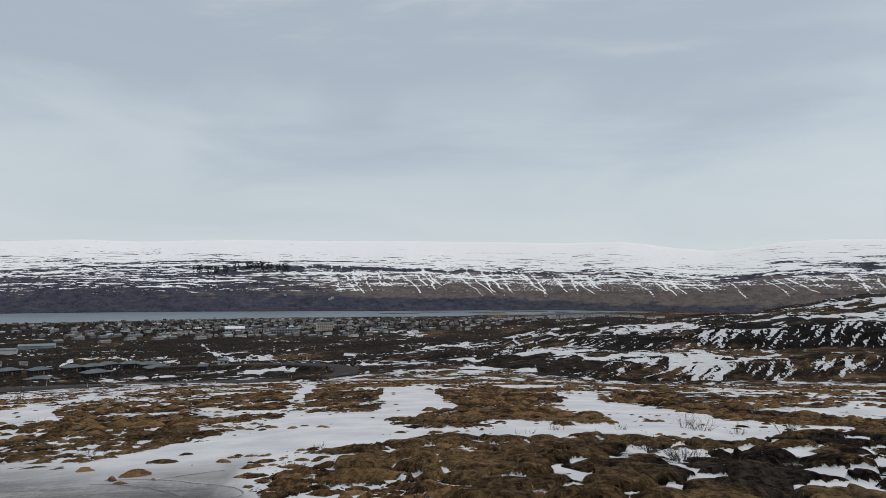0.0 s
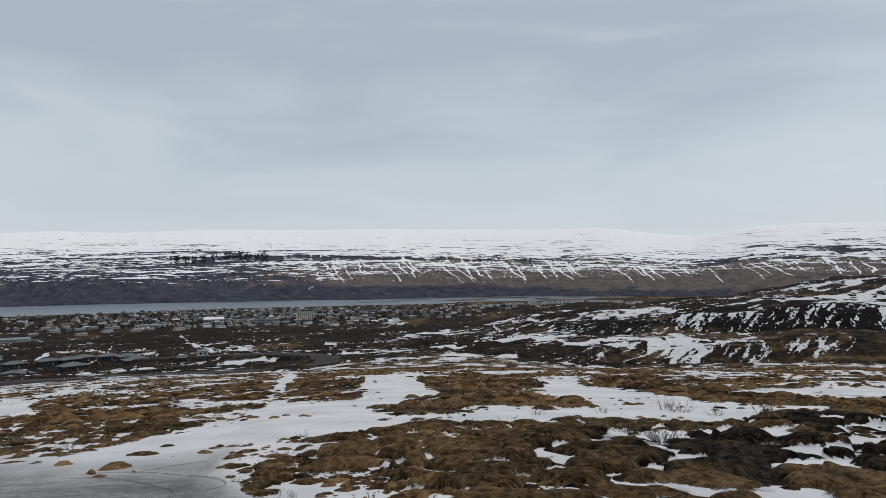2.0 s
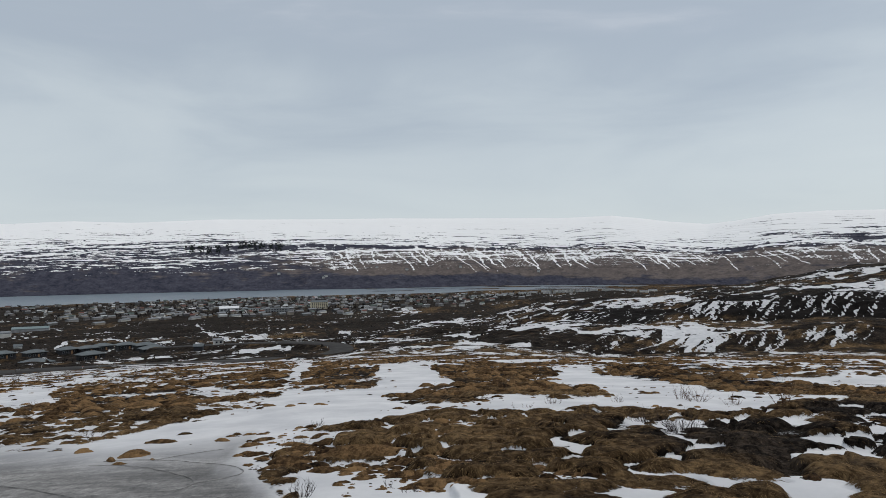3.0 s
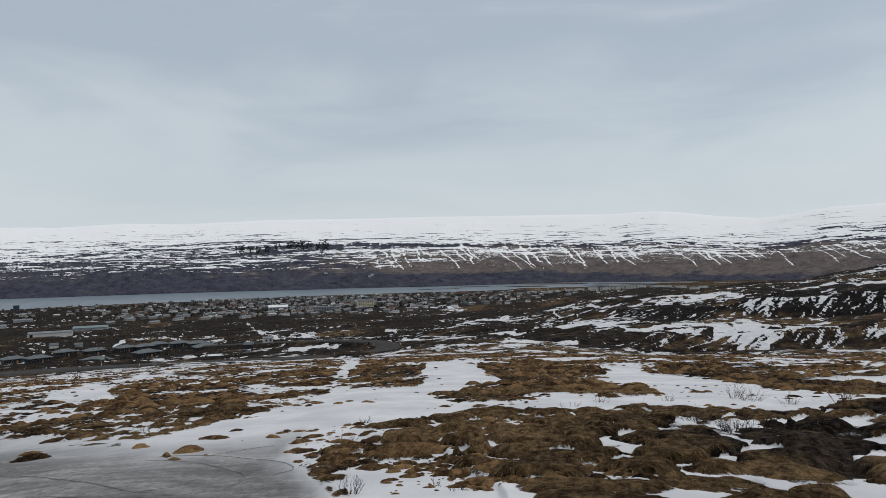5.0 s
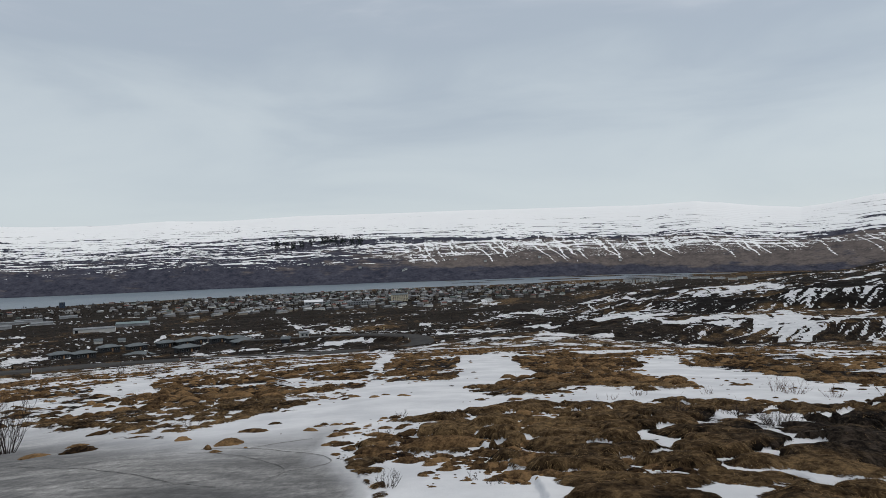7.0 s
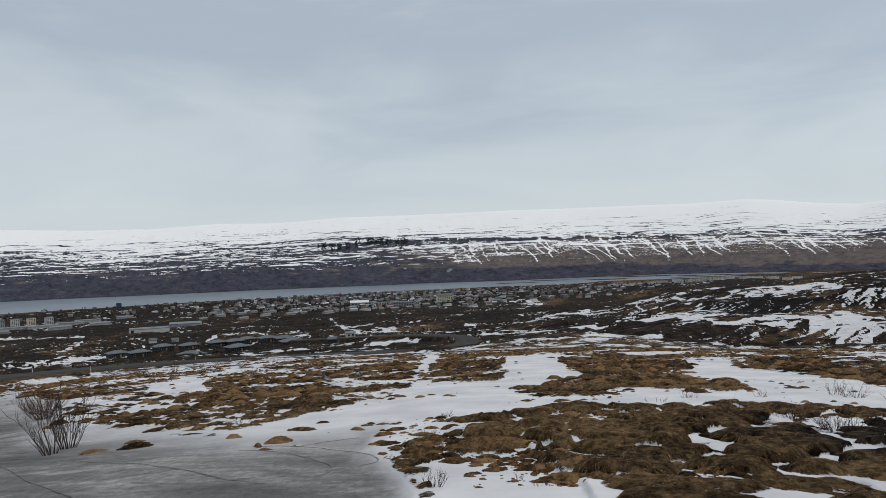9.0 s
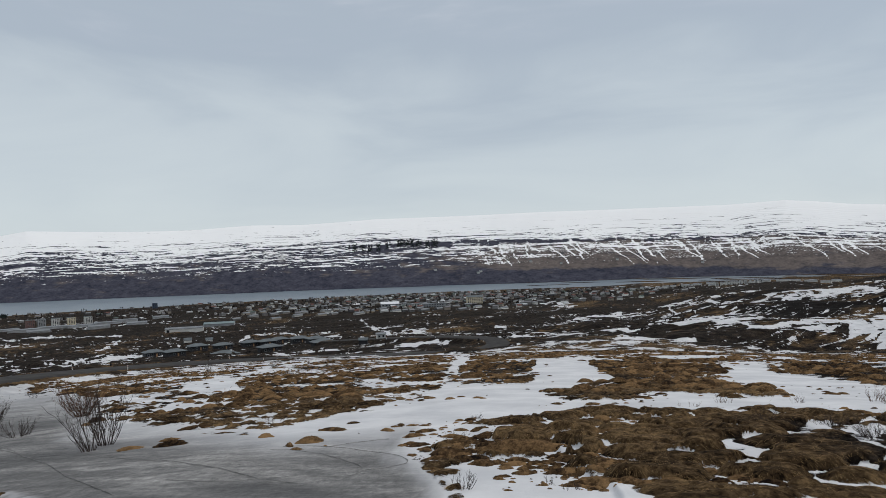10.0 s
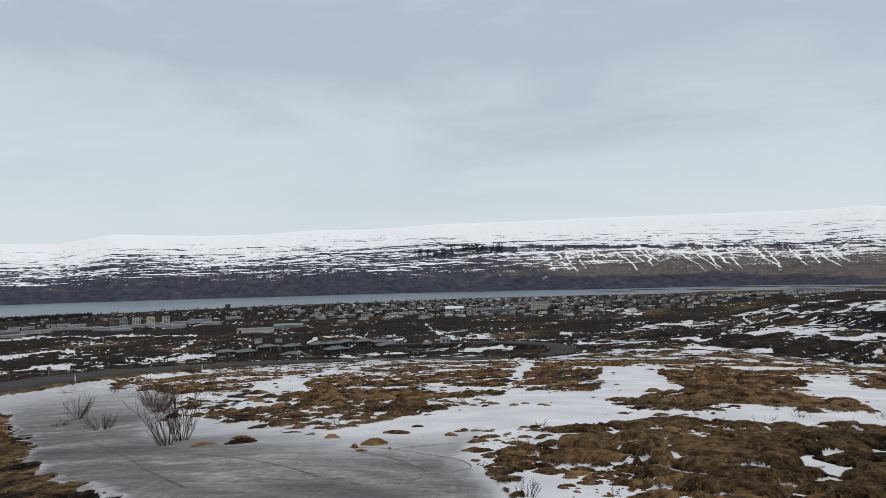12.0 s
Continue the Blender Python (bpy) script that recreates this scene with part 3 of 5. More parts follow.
def fells(x, y, r, az, foot):
    """The fells across the water: snow thins downwards in ledges along the contour, with chutes below."""
    top = 4720 - 220 * ease(15, 27, az)
    crest = np.interp(az + 0.35 * lattice(az / 2, az * 0, 41), *zip(*CREST)) * top
    u = np.clip((r - foot) / (top - foot), 0, 1.06)
    rise = 1 - np.clip(1 - u, 0, 1) ** 1.45
    z = WATER + 1 + (crest - WATER) * rise
    warp = 0.5 * fbm(az * 0.22, rise * 3, 3, 15) + 0.010 * az
    phase = rise * 30 + 2.2 * warp
    tread = np.floor(phase)
    z = z + 1.2 * np.sin(phase * 2 * math.pi) * ease(0.3, 0.5, rise) * (1 - ease(0.9, 1, rise))
    z = z - np.abs(fbm(az * 0.8, r / 900, 3, 17)) * 2.5 * ease(0.12, 0.4, rise) * (1 - ease(0.75, 0.95, rise))
    z = z + 1.6 * fbm(x / 140, y / 140, 4, 19) * ease(0.02, 0.2, rise) * (1 - ease(0.8, 1.0, rise))
    bands = 0.60 * fbm(az * 0.40, rise * 100, 3, 55, 0.7) + 0.30 * fbm(az * 0.12, rise * 30, 3, 57) + 0.50 * fbm(az * 2.2, rise * 120, 3, 58, 0.75)
    chutes = np.zeros_like(az)
    for pitch, thin, seed in ((0.70, 0.040, 59), (0.36, 0.055, 66), (0.21, 0.05, 68)):
        lean = 2.0 + 7.0 * hashed(np.floor(az * 0.2), az * 0, seed + 9)
        slant = (az + lean * (rise - 0.4) + 0.28 * fbm(az * 0.6, rise * 9, 3, seed + 3)) * pitch
        cell = np.floor(slant)
        off = np.abs(slant - cell - 0.2 - 0.6 * hashed(cell, cell * 0, seed)) / pitch
        end, start = 0.40 + 0.08 * hashed(cell, cell * 0 + 2, seed), 0.10 + 0.24 * hashed(cell, cell * 0 + 1, seed)
        chutes = np.maximum(chutes, np.exp(-(off / (thin * (0.5 + rise * 1.3))) ** 2) * ease(start, start + 0.05, rise) * (1 - ease(end, end + 0.05, rise)) * (hashed(cell, cell * 0 + 3, seed) > 0.3))
    chutes = chutes * ease(-11, -4, az)
    line = np.interp(az, [-60, -48, -40, -28, -10, 5, 15, 22, 25, 36], [0.44, 0.46, 0.48, 0.46, 0.42, 0.36, 0.34, 0.36, 0.37, 0.40])
    cliff = np.exp(-((rise - line - 0.085 - 0.02 * fbm(az * 0.4, az * 0, 2, 61)) / 0.022) ** 2) * ease(-22, -15, az) * ease(10, 2, az)
    gullies = np.exp(-((np.abs(lattice(az * 2.6 + 1.2 * rise, az * 0 + 3, 62))) / 0.16) ** 2) * ease(-24, -18, az)
    hill = ease(21, 24, az)
    over = ease(line - 0.10, line + 0.10, rise)
    dashes = ease(-0.25, 0.35, fbm(az * 0.42, tread * 5.3, 3, 18, 0.7))
    lip = np.exp(-(((phase - tread) - 0.45) / (0.13 + 0.06 * lattice(az * 0.4, tread * 7.7, 16))) ** 2) * dashes
    snow = np.where(rise > line, 2.3, 2.0) * (rise - line) - 0.02 + (0.95 - 0.62 * (1 - over) * ease(-10, -2, az)) * bands + 1.45 * chutes * (1 - 0.7 * over)
    snow = snow - (1.25 - 0.85 * ease(0.62, 0.88, rise) * (1 - hill)) * lip * over - 0.95 * cliff * (1 - gullies) + 0.75 * lip * (1 - over) * ease(0.16, 0.3, rise) * ease(6, -14, az)
    cleft = np.exp(-((az - 31.2 + 3.0 * (rise - 0.8)) / 0.5) ** 2) * ease(0.3, 0.5, rise)
    snow = snow - 0.6 * cleft * ease(0.3, -0.3, fbm(az * 1.6, rise * 14, 3, 60)) - 0.45 * hill * ease(0.95, 0.75, rise) * ease(-0.1, 0.4, fbm(az * 0.3, rise * 26, 2, 76))
    snow = snow - 2.2 * ease(0.22, 0.05, rise)
    low = np.interp(az, [-20, -6, 4, 14], [0.10, 0.08, 0.07, 0.02])
    straw = ease(low, low + 0.10, rise) * (1 - ease(0.38, 0.52, rise)) * (0.3 + 0.7 * ease(-18, -4, az)) + 0.35 * bands + 0.45 * fbm(az * 0.9, rise * 22, 4, 64, 0.65)
    return z, snow, straw, 1 - ease(0.05, 0.35, rise)


def height(x, y):
    return float(land(np.array([x]), np.array([y]))[0][0])


def at_bearing(bearing, far):
    """A spot of the plan and the ground's height there."""
    a = math.radians(bearing)
    x, y = far * math.sin(a), far * math.cos(a)
    return x, y, height(x, y)
# ---- materials ----


class Mat:
    """A node material with a few shorthands."""

    def __init__(self, name, rough=0.8, metal=0.0, spec=0.3):
        self.m = bpy.data.materials.new(name)
        self.m.use_nodes = True
        self.t = self.m.node_tree
        self.b = self.t.nodes["Principled BSDF"]
        self.b.inputs["Roughness"].default_value = rough
        self.b.inputs["Metallic"].default_value = metal
        self.b.inputs["Specular IOR Level"].default_value = spec
        self.geo = self.t.nodes.new("ShaderNodeNewGeometry")
        self.info = self.t.nodes.new("ShaderNodeObjectInfo")

    def link(self, a, b):
        self.t.links.new(a, b)

    def noise(self, scale, detail=4.0, rough=0.55, stretch=(1, 1, 1), local=False):
        mp = self.t.nodes.new("ShaderNodeMapping")
        mp.inputs["Scale"].default_value = stretch
        if local:
            self.link(self.t.nodes.new("ShaderNodeTexCoord").outputs["Object"], mp.inputs["Vector"])
        else:
            self.link(self.geo.outputs["Position"], mp.inputs["Vector"])
        n = self.t.nodes.new("ShaderNodeTexNoise")
        n.inputs["Scale"].default_value, n.inputs["Detail"].default_value, n.inputs["Roughness"].default_value = scale, detail, rough
        self.link(mp.outputs[0], n.inputs["Vector"])
        return n.outputs["Fac"]

    def attr(self, name):
        a = self.t.nodes.new("ShaderNodeAttribute")
        a.attribute_name = name
        return a.outputs["Fac"]

    def math(self, op, a, b=0.0, c=0.0):
        n = self.t.nodes.new("ShaderNodeMath")
        n.operation = op
        for k, v in enumerate((a, b, c)):
            if isinstance(v, (int, float)):
                n.inputs[k].default_value = v
            else:
                self.link(v, n.inputs[k])
        return n.outputs[0]

    def ramp(self, fac, *stops):
        n = self.t.nodes.new("ShaderNodeValToRGB")
        els = n.color_ramp.elements
        while len(els) < len(stops):
            els.new(0.5)
        for e, (p, c) in zip(els, stops):
            e.position, e.color = p, (*c, 1)
        self.link(fac, n.inputs["Fac"])
        return n.outputs["Color"]

    def step(self, v, a, b):
        n = self.t.nodes.new("ShaderNodeMapRange")
        n.interpolation_type = "SMOOTHSTEP"
        self.link(v, n.inputs["Value"])
        n.inputs["From Min"].default_value, n.inputs["From Max"].default_value = a, b
        return n.outputs["Result"]

    def mix(self, fac, a, b):
        n = self.t.nodes.new("ShaderNodeMix")
        n.data_type = "RGBA"
        if isinstance(fac, (int, float)):
            n.inputs["Factor"].default_value = fac
        else:
            self.link(fac, n.inputs["Factor"])
        for k, v in ((6, a), (7, b)):
            if isinstance(v, tuple):
                n.inputs[k].default_value = (*v, 1)
            else:
                self.link(v, n.inputs[k])
        return n.outputs[2]

    def colour(self, c):
        if isinstance(c, tuple):
            self.b.inputs["Base Color"].default_value = (*c, 1)
        else:
            self.link(c, self.b.inputs["Base Color"])
        return self

    def bump(self, h, strength, distance):
        n = self.t.nodes.new("ShaderNodeBump")
        n.inputs["Strength"].default_value, n.inputs["Distance"].default_value = strength, distance
        self.link(h, n.inputs["Height"])
        self.link(n.outputs[0], self.b.inputs["Normal"])


def ground_material():
    m = Mat("thawing_ground", 0.9, spec=0.03)
    fine, mid_n, wide = m.noise(16, 6, 0.7), m.noise(1.1, 6, 0.65), m.noise(0.03, 7, 0.65)
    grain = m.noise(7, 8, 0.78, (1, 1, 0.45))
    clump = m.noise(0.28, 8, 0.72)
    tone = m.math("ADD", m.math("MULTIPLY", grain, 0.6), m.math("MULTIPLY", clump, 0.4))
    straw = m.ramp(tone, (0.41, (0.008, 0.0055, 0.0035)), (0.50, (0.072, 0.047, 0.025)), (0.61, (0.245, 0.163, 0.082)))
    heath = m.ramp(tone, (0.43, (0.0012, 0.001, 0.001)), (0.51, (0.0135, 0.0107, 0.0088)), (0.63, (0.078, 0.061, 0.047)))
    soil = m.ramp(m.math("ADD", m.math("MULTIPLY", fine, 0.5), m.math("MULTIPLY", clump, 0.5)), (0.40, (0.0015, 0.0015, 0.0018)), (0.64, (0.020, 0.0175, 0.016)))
    # straw and dark also carry the shade painted between the near hummocks
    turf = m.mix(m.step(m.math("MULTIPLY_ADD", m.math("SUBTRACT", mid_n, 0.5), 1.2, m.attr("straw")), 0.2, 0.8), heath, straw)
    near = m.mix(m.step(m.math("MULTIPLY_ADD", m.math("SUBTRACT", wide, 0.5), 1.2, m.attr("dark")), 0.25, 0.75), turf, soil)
    # fell side: dull brown pasture over dark heath and rock, blue distance haze painted into the dark
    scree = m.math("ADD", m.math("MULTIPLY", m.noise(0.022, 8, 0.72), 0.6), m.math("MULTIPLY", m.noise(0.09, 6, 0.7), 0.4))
    f_hazed = m.ramp(scree, (0.36, (0.015, 0.018, 0.031)), (0.64, (0.076, 0.077, 0.099)))
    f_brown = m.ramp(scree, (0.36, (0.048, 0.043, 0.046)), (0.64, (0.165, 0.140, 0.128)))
    fell = m.mix(m.step(m.attr("straw"), 0.25, 0.85), f_hazed, f_brown)
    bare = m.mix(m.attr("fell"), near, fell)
    # snow, thin and torn at its edges
    tear = m.math("MULTIPLY_ADD", m.math("SUBTRACT", fine, 0.5), 0.9, m.math("MULTIPLY", m.math("SUBTRACT", mid_n, 0.5), 1.5))
    tear = m.math("MULTIPLY_ADD", m.math("SUBTRACT", m.noise(0.35, 8, 0.8), 0.5), 2.2, tear)
    tear = m.math("MULTIPLY", tear, m.math("SUBTRACT", 1.0, m.attr("calm")))
    torn = m.math("ADD", m.math("MULTIPLY_ADD", m.math("SUBTRACT", m.noise(0.09, 6, 0.7), 0.5), m.math("MULTIPLY", m.attr("fell"), 1.6), tear), m.attr("snow"))
    cover = m.step(torn, -0.04, 0.10)
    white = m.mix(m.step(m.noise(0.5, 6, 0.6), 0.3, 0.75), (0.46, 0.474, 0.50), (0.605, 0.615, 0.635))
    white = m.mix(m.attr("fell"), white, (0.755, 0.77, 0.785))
    smear = m.math("ADD", m.math("MULTIPLY", m.noise(0.9, 10, 0.78, (0.55, 1.6, 1)), 0.55), m.math("MULTIPLY", m.noise(0.22, 6, 0.7, (0.5, 1.6, 1)), 0.45))
    slush = m.ramp(smear, (0.39, (0.036, 0.036, 0.037)), (0.5, (0.104, 0.103, 0.102)), (0.61, (0.275, 0.272, 0.266)))
    grit = m.ramp(m.noise(9.0, 9, 0.85, (1.0, 0.5, 1)), (0.36, (0.45, 0.45, 0.45)), (0.5, (0.97, 0.97, 0.97)), (0.64, (1.45, 1.45, 1.45)))
    gm = m.t.nodes.new("ShaderNodeMix")
    gm.data_type, gm.blend_type = "RGBA", "MULTIPLY"
    gm.inputs["Factor"].default_value = 1.0
    m.link(slush, gm.inputs[6])
    m.link(grit, gm.inputs[7])
    white = m.mix(m.math("MULTIPLY", m.attr("ice"), 0.92), white, gm.outputs[2])
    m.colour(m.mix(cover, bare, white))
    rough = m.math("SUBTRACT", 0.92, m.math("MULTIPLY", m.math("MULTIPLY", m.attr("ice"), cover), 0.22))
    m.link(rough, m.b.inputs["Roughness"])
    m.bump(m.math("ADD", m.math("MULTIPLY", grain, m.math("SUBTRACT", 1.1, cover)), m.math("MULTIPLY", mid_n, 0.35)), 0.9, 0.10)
    return m.m


# ---- ground: one sheet out to the fells ----
def ground_sheet():
    front = np.radians(np.linspace(-57, 41, 880))
    rest = np.radians(np.linspace(41, 303, 75)[1:-1])
    az = np.concatenate([front, rest])
    rings = [0.002, 0.5, 1.2, 2.2, 3.2, 4.2, 5.0, 5.6]
    while rings[-1] < 4890:
        r = rings[-1]
        if r < 130:
            rings.append(r + max(0.04, min(1.0, r * r / 1.75 * 0.00042 + 0.01)))
        elif r < 420:
            rings.append(r + 1.1)
        elif r < 2500:
            rings.append(r * 1.008)
        elif r < 3050:
            rings.append(r + 40)
        else:
            rings.append(r + 6.5)
    rad = np.array(rings)
    R, A = np.meshgrid(rad, az, indexing="ij")
    X, Y = R * np.sin(A), R * np.cos(A)
    z, snow, straw, dark, ice, fell = land(X.ravel(), Y.ravel())
    co = np.stack([X.ravel(), Y.ravel(), z], 1)
    n, k = len(rad), len(az)
    i, j = np.meshgrid(np.arange(n - 1), np.arange(k), indexing="ij")
    a, b = i * k + j, i * k + (j + 1) % k
    quads = np.stack([a, b, b + k, a + k], -1).reshape(-1, 4)[:, ::-1]
    me = bpy.data.meshes.new("ground")
    me.vertices.add(len(co))
    me.vertices.foreach_set("co", co.ravel().astype(np.float32))
    me.loops.add(quads.size)
    me.loops.foreach_set("vertex_index", quads.ravel().astype(np.int32))
    me.polygons.add(len(quads))
    me.polygons.foreach_set("loop_start", np.arange(0, quads.size, 4, dtype=np.int32))
    me.polygons.foreach_set("use_smooth", np.ones(len(quads), bool))
    me.update(calc_edges=True)
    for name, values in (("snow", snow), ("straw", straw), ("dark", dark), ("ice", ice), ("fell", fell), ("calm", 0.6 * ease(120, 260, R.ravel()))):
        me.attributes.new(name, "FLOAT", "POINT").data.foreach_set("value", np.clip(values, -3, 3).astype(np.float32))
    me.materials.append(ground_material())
    print("ground", len(co), "vertices", n, "rings")
    return tagged(new("ground", me), "thawing hillside of straw-coloured hummocks, snow patches and far snowy fells", "ground", kind="structure")


ground = ground_sheet()


def water_sheet():
    m = Mat("fjord_water", 0.35, spec=0.5)
    m.colour(m.ramp(m.noise(0.004, 4), (0.35, (0.075, 0.11, 0.145)), (0.65, (0.11, 0.15, 0.185))))
    m.bump(m.noise(0.25, 4), 0.6, 0.8)
    bm = bmesh.new()
    steps = 40
    rows = []
    for r in (1900, 2700, 3500, 4300):
        rows.append([bm.verts.new((r * math.sin(radians(a)), r * math.cos(radians(a)), WATER)) for a in np.linspace(-80, 45, steps)])
    for p, q in zip(rows, rows[1:]):
        for k in range(steps - 1):
            bm.faces.new((p[k], p[k + 1], q[k + 1], q[k]))
    bmesh.ops.recalc_face_normals(bm, faces=bm.faces)
    me = bpy.data.meshes.new("water")
    bm.to_mesh(me)
    bm.free()
    me.materials.append(m.m)
    if me.polygons[0].normal.z < 0:
        me.flip_normals()
    return tagged(new("water", me), "still steel-blue fjord below snowy fells", "water", kind="structure")


water = water_sheet()
# ---- shared builders ----
def part(name, bm, material, parent=None, label="", smooth=False):
    me = bpy.data.meshes.new(name)
    bmesh.ops.recalc_face_normals(bm, faces=bm.faces)
    bm.to_mesh(me)
    bm.free()
    if smooth:
        me.polygons.foreach_set("use_smooth", np.ones(len(me.polygons), bool))
    me.materials.append(material)
    ob = new(name, me)
    ob.parent = parent
    return tagged(ob, label)


def box(bm, x0, x1, y0, y1, z0, z1):
    v = [bm.verts.new((x, y, z)) for z in (z0, z1) for x, y in ((x0, y0), (x1, y0), (x1, y1), (x0, y1))]
    for f in ((3, 2, 1, 0), (4, 5, 6, 7), (0, 1, 5, 4), (1, 2, 6, 5), (2, 3, 7, 6), (3, 0, 4, 7)):
        bm.faces.new([v[k] for k in f])


def road_strip():
    m = Mat("worn_asphalt", 0.9, spec=0.08)
    m.colour(m.ramp(m.noise(0.35, 5, 0.6), (0.3, (0.026, 0.026, 0.027)), (0.7, (0.055, 0.053, 0.052))))
    m.bump(m.noise(25, 3), 0.3, 0.02)
    bm = bmesh.new()
    p = ROAD_LINE
    t = np.gradient(p[:, :2], axis=0)
    t /= np.linalg.norm(t, axis=1)[:, None]
    prev = None
    for k in range(len(p)):
        nx, ny = -t[k, 1], t[k, 0]
        row = [bm.verts.new((p[k, 0] + nx * s, p[k, 1] + ny * s, p[k, 2] + dz)) for s, dz in
               ((-5.0, -0.7), (-4.3, -0.04), (-2.2, 0.02), (0, 0.06), (2.2, 0.02), (4.3, -0.04), (5.0, -0.7))]
        if prev:
            for a in range(6):
                bm.faces.new((prev[a], prev[a + 1], row[a + 1], row[a]))
        prev = row
    return tagged(part("road", bm, m.m, smooth=True), "dark grey asphalt road on a low bank with a hairpin bend", "road", kind="structure")


road = road_strip()


def tyre_tracks():
    """Faint curved wheel marks pressed into the ice."""
    m = Mat("wheel_mark_slush", 0.8, spec=0.1)
    m.colour(m.ramp(m.noise(4, 5), (0.35, (0.085, 0.085, 0.085)), (0.65, (0.22, 0.22, 0.22))))
    for path in (TRACK_A, TRACK_B, TRACK_C, TRACK_D, TRACK_E, TRACK_F, TRACK_G):
        p = along(path, 0.08)
        p[:, 2] = land(p[:, 0], p[:, 1])[0] + 0.008
        t = np.gradient(p[:, :2], axis=0)
        t /= np.linalg.norm(t, axis=1)[:, None]
        bm = bmesh.new()
        prev = None
        for k in range(len(p)):
            w = 0.008 + 0.005 * math.sin(k * 0.9) * math.sin(k * 0.23)
            row = [bm.verts.new((p[k, 0] - t[k, 1] * s * w, p[k, 1] + t[k, 0] * s * w, p[k, 2] + dz)) for s, dz in ((-1, 0), (0, 0.006), (1, 0))]
            if prev:
                bm.faces.new((prev[0], prev[1], row[1], row[0]))
                bm.faces.new((prev[1], prev[2], row[2], row[1]))
            prev = row
        tagged(part("tyre_track", bm, m.m, smooth=True), "thin curved wheel mark in grey ice", "tyre track", kind="structure")


TRACK_C = [(-47.5, 24.6, 0), (-43.6, 16.9, 0), (-41.3, 12.4, 0), (-38.5, 10.1, 0)]
TRACK_D = [(-39.7, 15.4, 0), (-33.5, 12.1, 0), (-28.6, 10.1, 0), (-25.0, 9.4, 0)]
TRACK_E = [(-34.8, 10.6, 0), (-30.4, 9.9, 0), (-25.0, 9.9, 0)]
TRACK_F = [(-46.6, 26.9, 0), (-44.4, 18.4, 0), (-43.0, 16.6, 0)]
TRACK_G = [(-22.7, 12.4, 0), (-20.3, 12.9, 0), (-17.5, 13.4, 0)]
TRACK_A = [(-27, 12.6, 0), (-24.3, 12.0, 0), (-22.9, 11.6, 0), (-21.3, 11.0, 0), (-20.3, 10.6, 0), (-19.8, 10.2, 0), (-20.3, 9.8, 0), (-21.3, 9.7, 0), (-24, 9.9, 0)]
TRACK_B = [(-26, 12.9, 0), (-23.6, 12.6, 0), (-21.3, 12.3, 0), (-19.3, 11.9, 0), (-17.5, 11.4, 0), (-16.2, 10.8, 0), (-16.2, 10.4, 0), (-17.3, 10.2, 0), (-20, 10.0, 0)]
tyre_tracks()
# ---- buildings ----
def plain(name, c, rough=0.75, vary=0.25, scale=0.6, metal=0.0, bump=0.0):
    """Paint, timber or sheet with faint stains at two scales."""
    m = Mat(name, rough, metal)
    lo, hi = tuple(k * (1 - vary) for k in c), tuple(min(1, k * (1 + vary)) for k in c)
    m.colour(m.ramp(m.math("ADD", m.math("MULTIPLY", m.noise(scale, 5), 0.6), m.math("MULTIPLY", m.noise(scale * 9, 4), 0.4)), (0.38, lo), (0.62, hi)))
    if bump:
        m.bump(m.noise(scale * 20, 3), bump, 0.05)
    return m.m


def assorted(name, colours, rough=0.8):
    """One of several paints for each building, by the object's own random number."""
    m = Mat(name, rough)
    n = m.t.nodes.new("ShaderNodeValToRGB")
    n.color_ramp.interpolation = "CONSTANT"
    els = n.color_ramp.elements
    while len(els) < len(colours):
        els.new(0.99)
    for k, c in enumerate(colours):
        els[k].position, els[k].color = k / len(colours), (*c, 1)
    m.link(m.info.outputs["Random"], n.inputs["Fac"])
    m.colour(m.mix(m.step(m.noise(0.4, 5), 0.3, 0.8), n.outputs["Color"], m.mix(0.35, n.outputs["Color"], (0.10, 0.10, 0.10))))
    return m.m


CHARCOAL = plain("charcoal_timber", (0.020, 0.021, 0.024), 0.8, 0.35, 0.8)
GREY_ROOF = plain("grey_sheet_roof", (0.095, 0.112, 0.122), 0.7, 0.22, 0.25)
GLASS = Mat("window_glass", 0.08, spec=0.6).colour((0.02, 0.025, 0.03)).m
WHITE_WALL = plain("white_render", (0.50, 0.50, 0.485), 0.8, 0.12, 0.2)
CREAM_WALL = plain("cream_render", (0.60, 0.53, 0.40), 0.8, 0.12, 0.2)
GREY_WALL = plain("grey_concrete", (0.26, 0.27, 0.28), 0.85, 0.2, 0.2)
RED_WALL = plain("red_brown_cladding", (0.15, 0.085, 0.075), 0.8, 0.2, 0.2)
BLUE_WALL = plain("dark_blue_cladding", (0.03, 0.05, 0.085), 0.5, 0.2, 0.2)
PALE_ROOF = plain("pale_flat_roof", (0.16, 0.175, 0.19), 0.8, 0.25, 0.12)
SNOW_ROOF = plain("snowy_roof", (0.60, 0.62, 0.65), 0.9, 0.06, 0.12)
TEAL_ROOF = plain("blue_green_sheet_roof", (0.14, 0.19, 0.20), 0.6, 0.15, 0.12)
TIMBER = plain("pale_timber_door", (0.22, 0.13, 0.07), 0.7, 0.2, 2.0)
TOWN_WALL = assorted("painted_house_wall", [(0.36, 0.36, 0.35), (0.16, 0.15, 0.145), (0.60, 0.60, 0.58), (0.09, 0.09, 0.09), (0.26, 0.23, 0.19), (0.05, 0.05, 0.055), (0.22, 0.22, 0.22)])
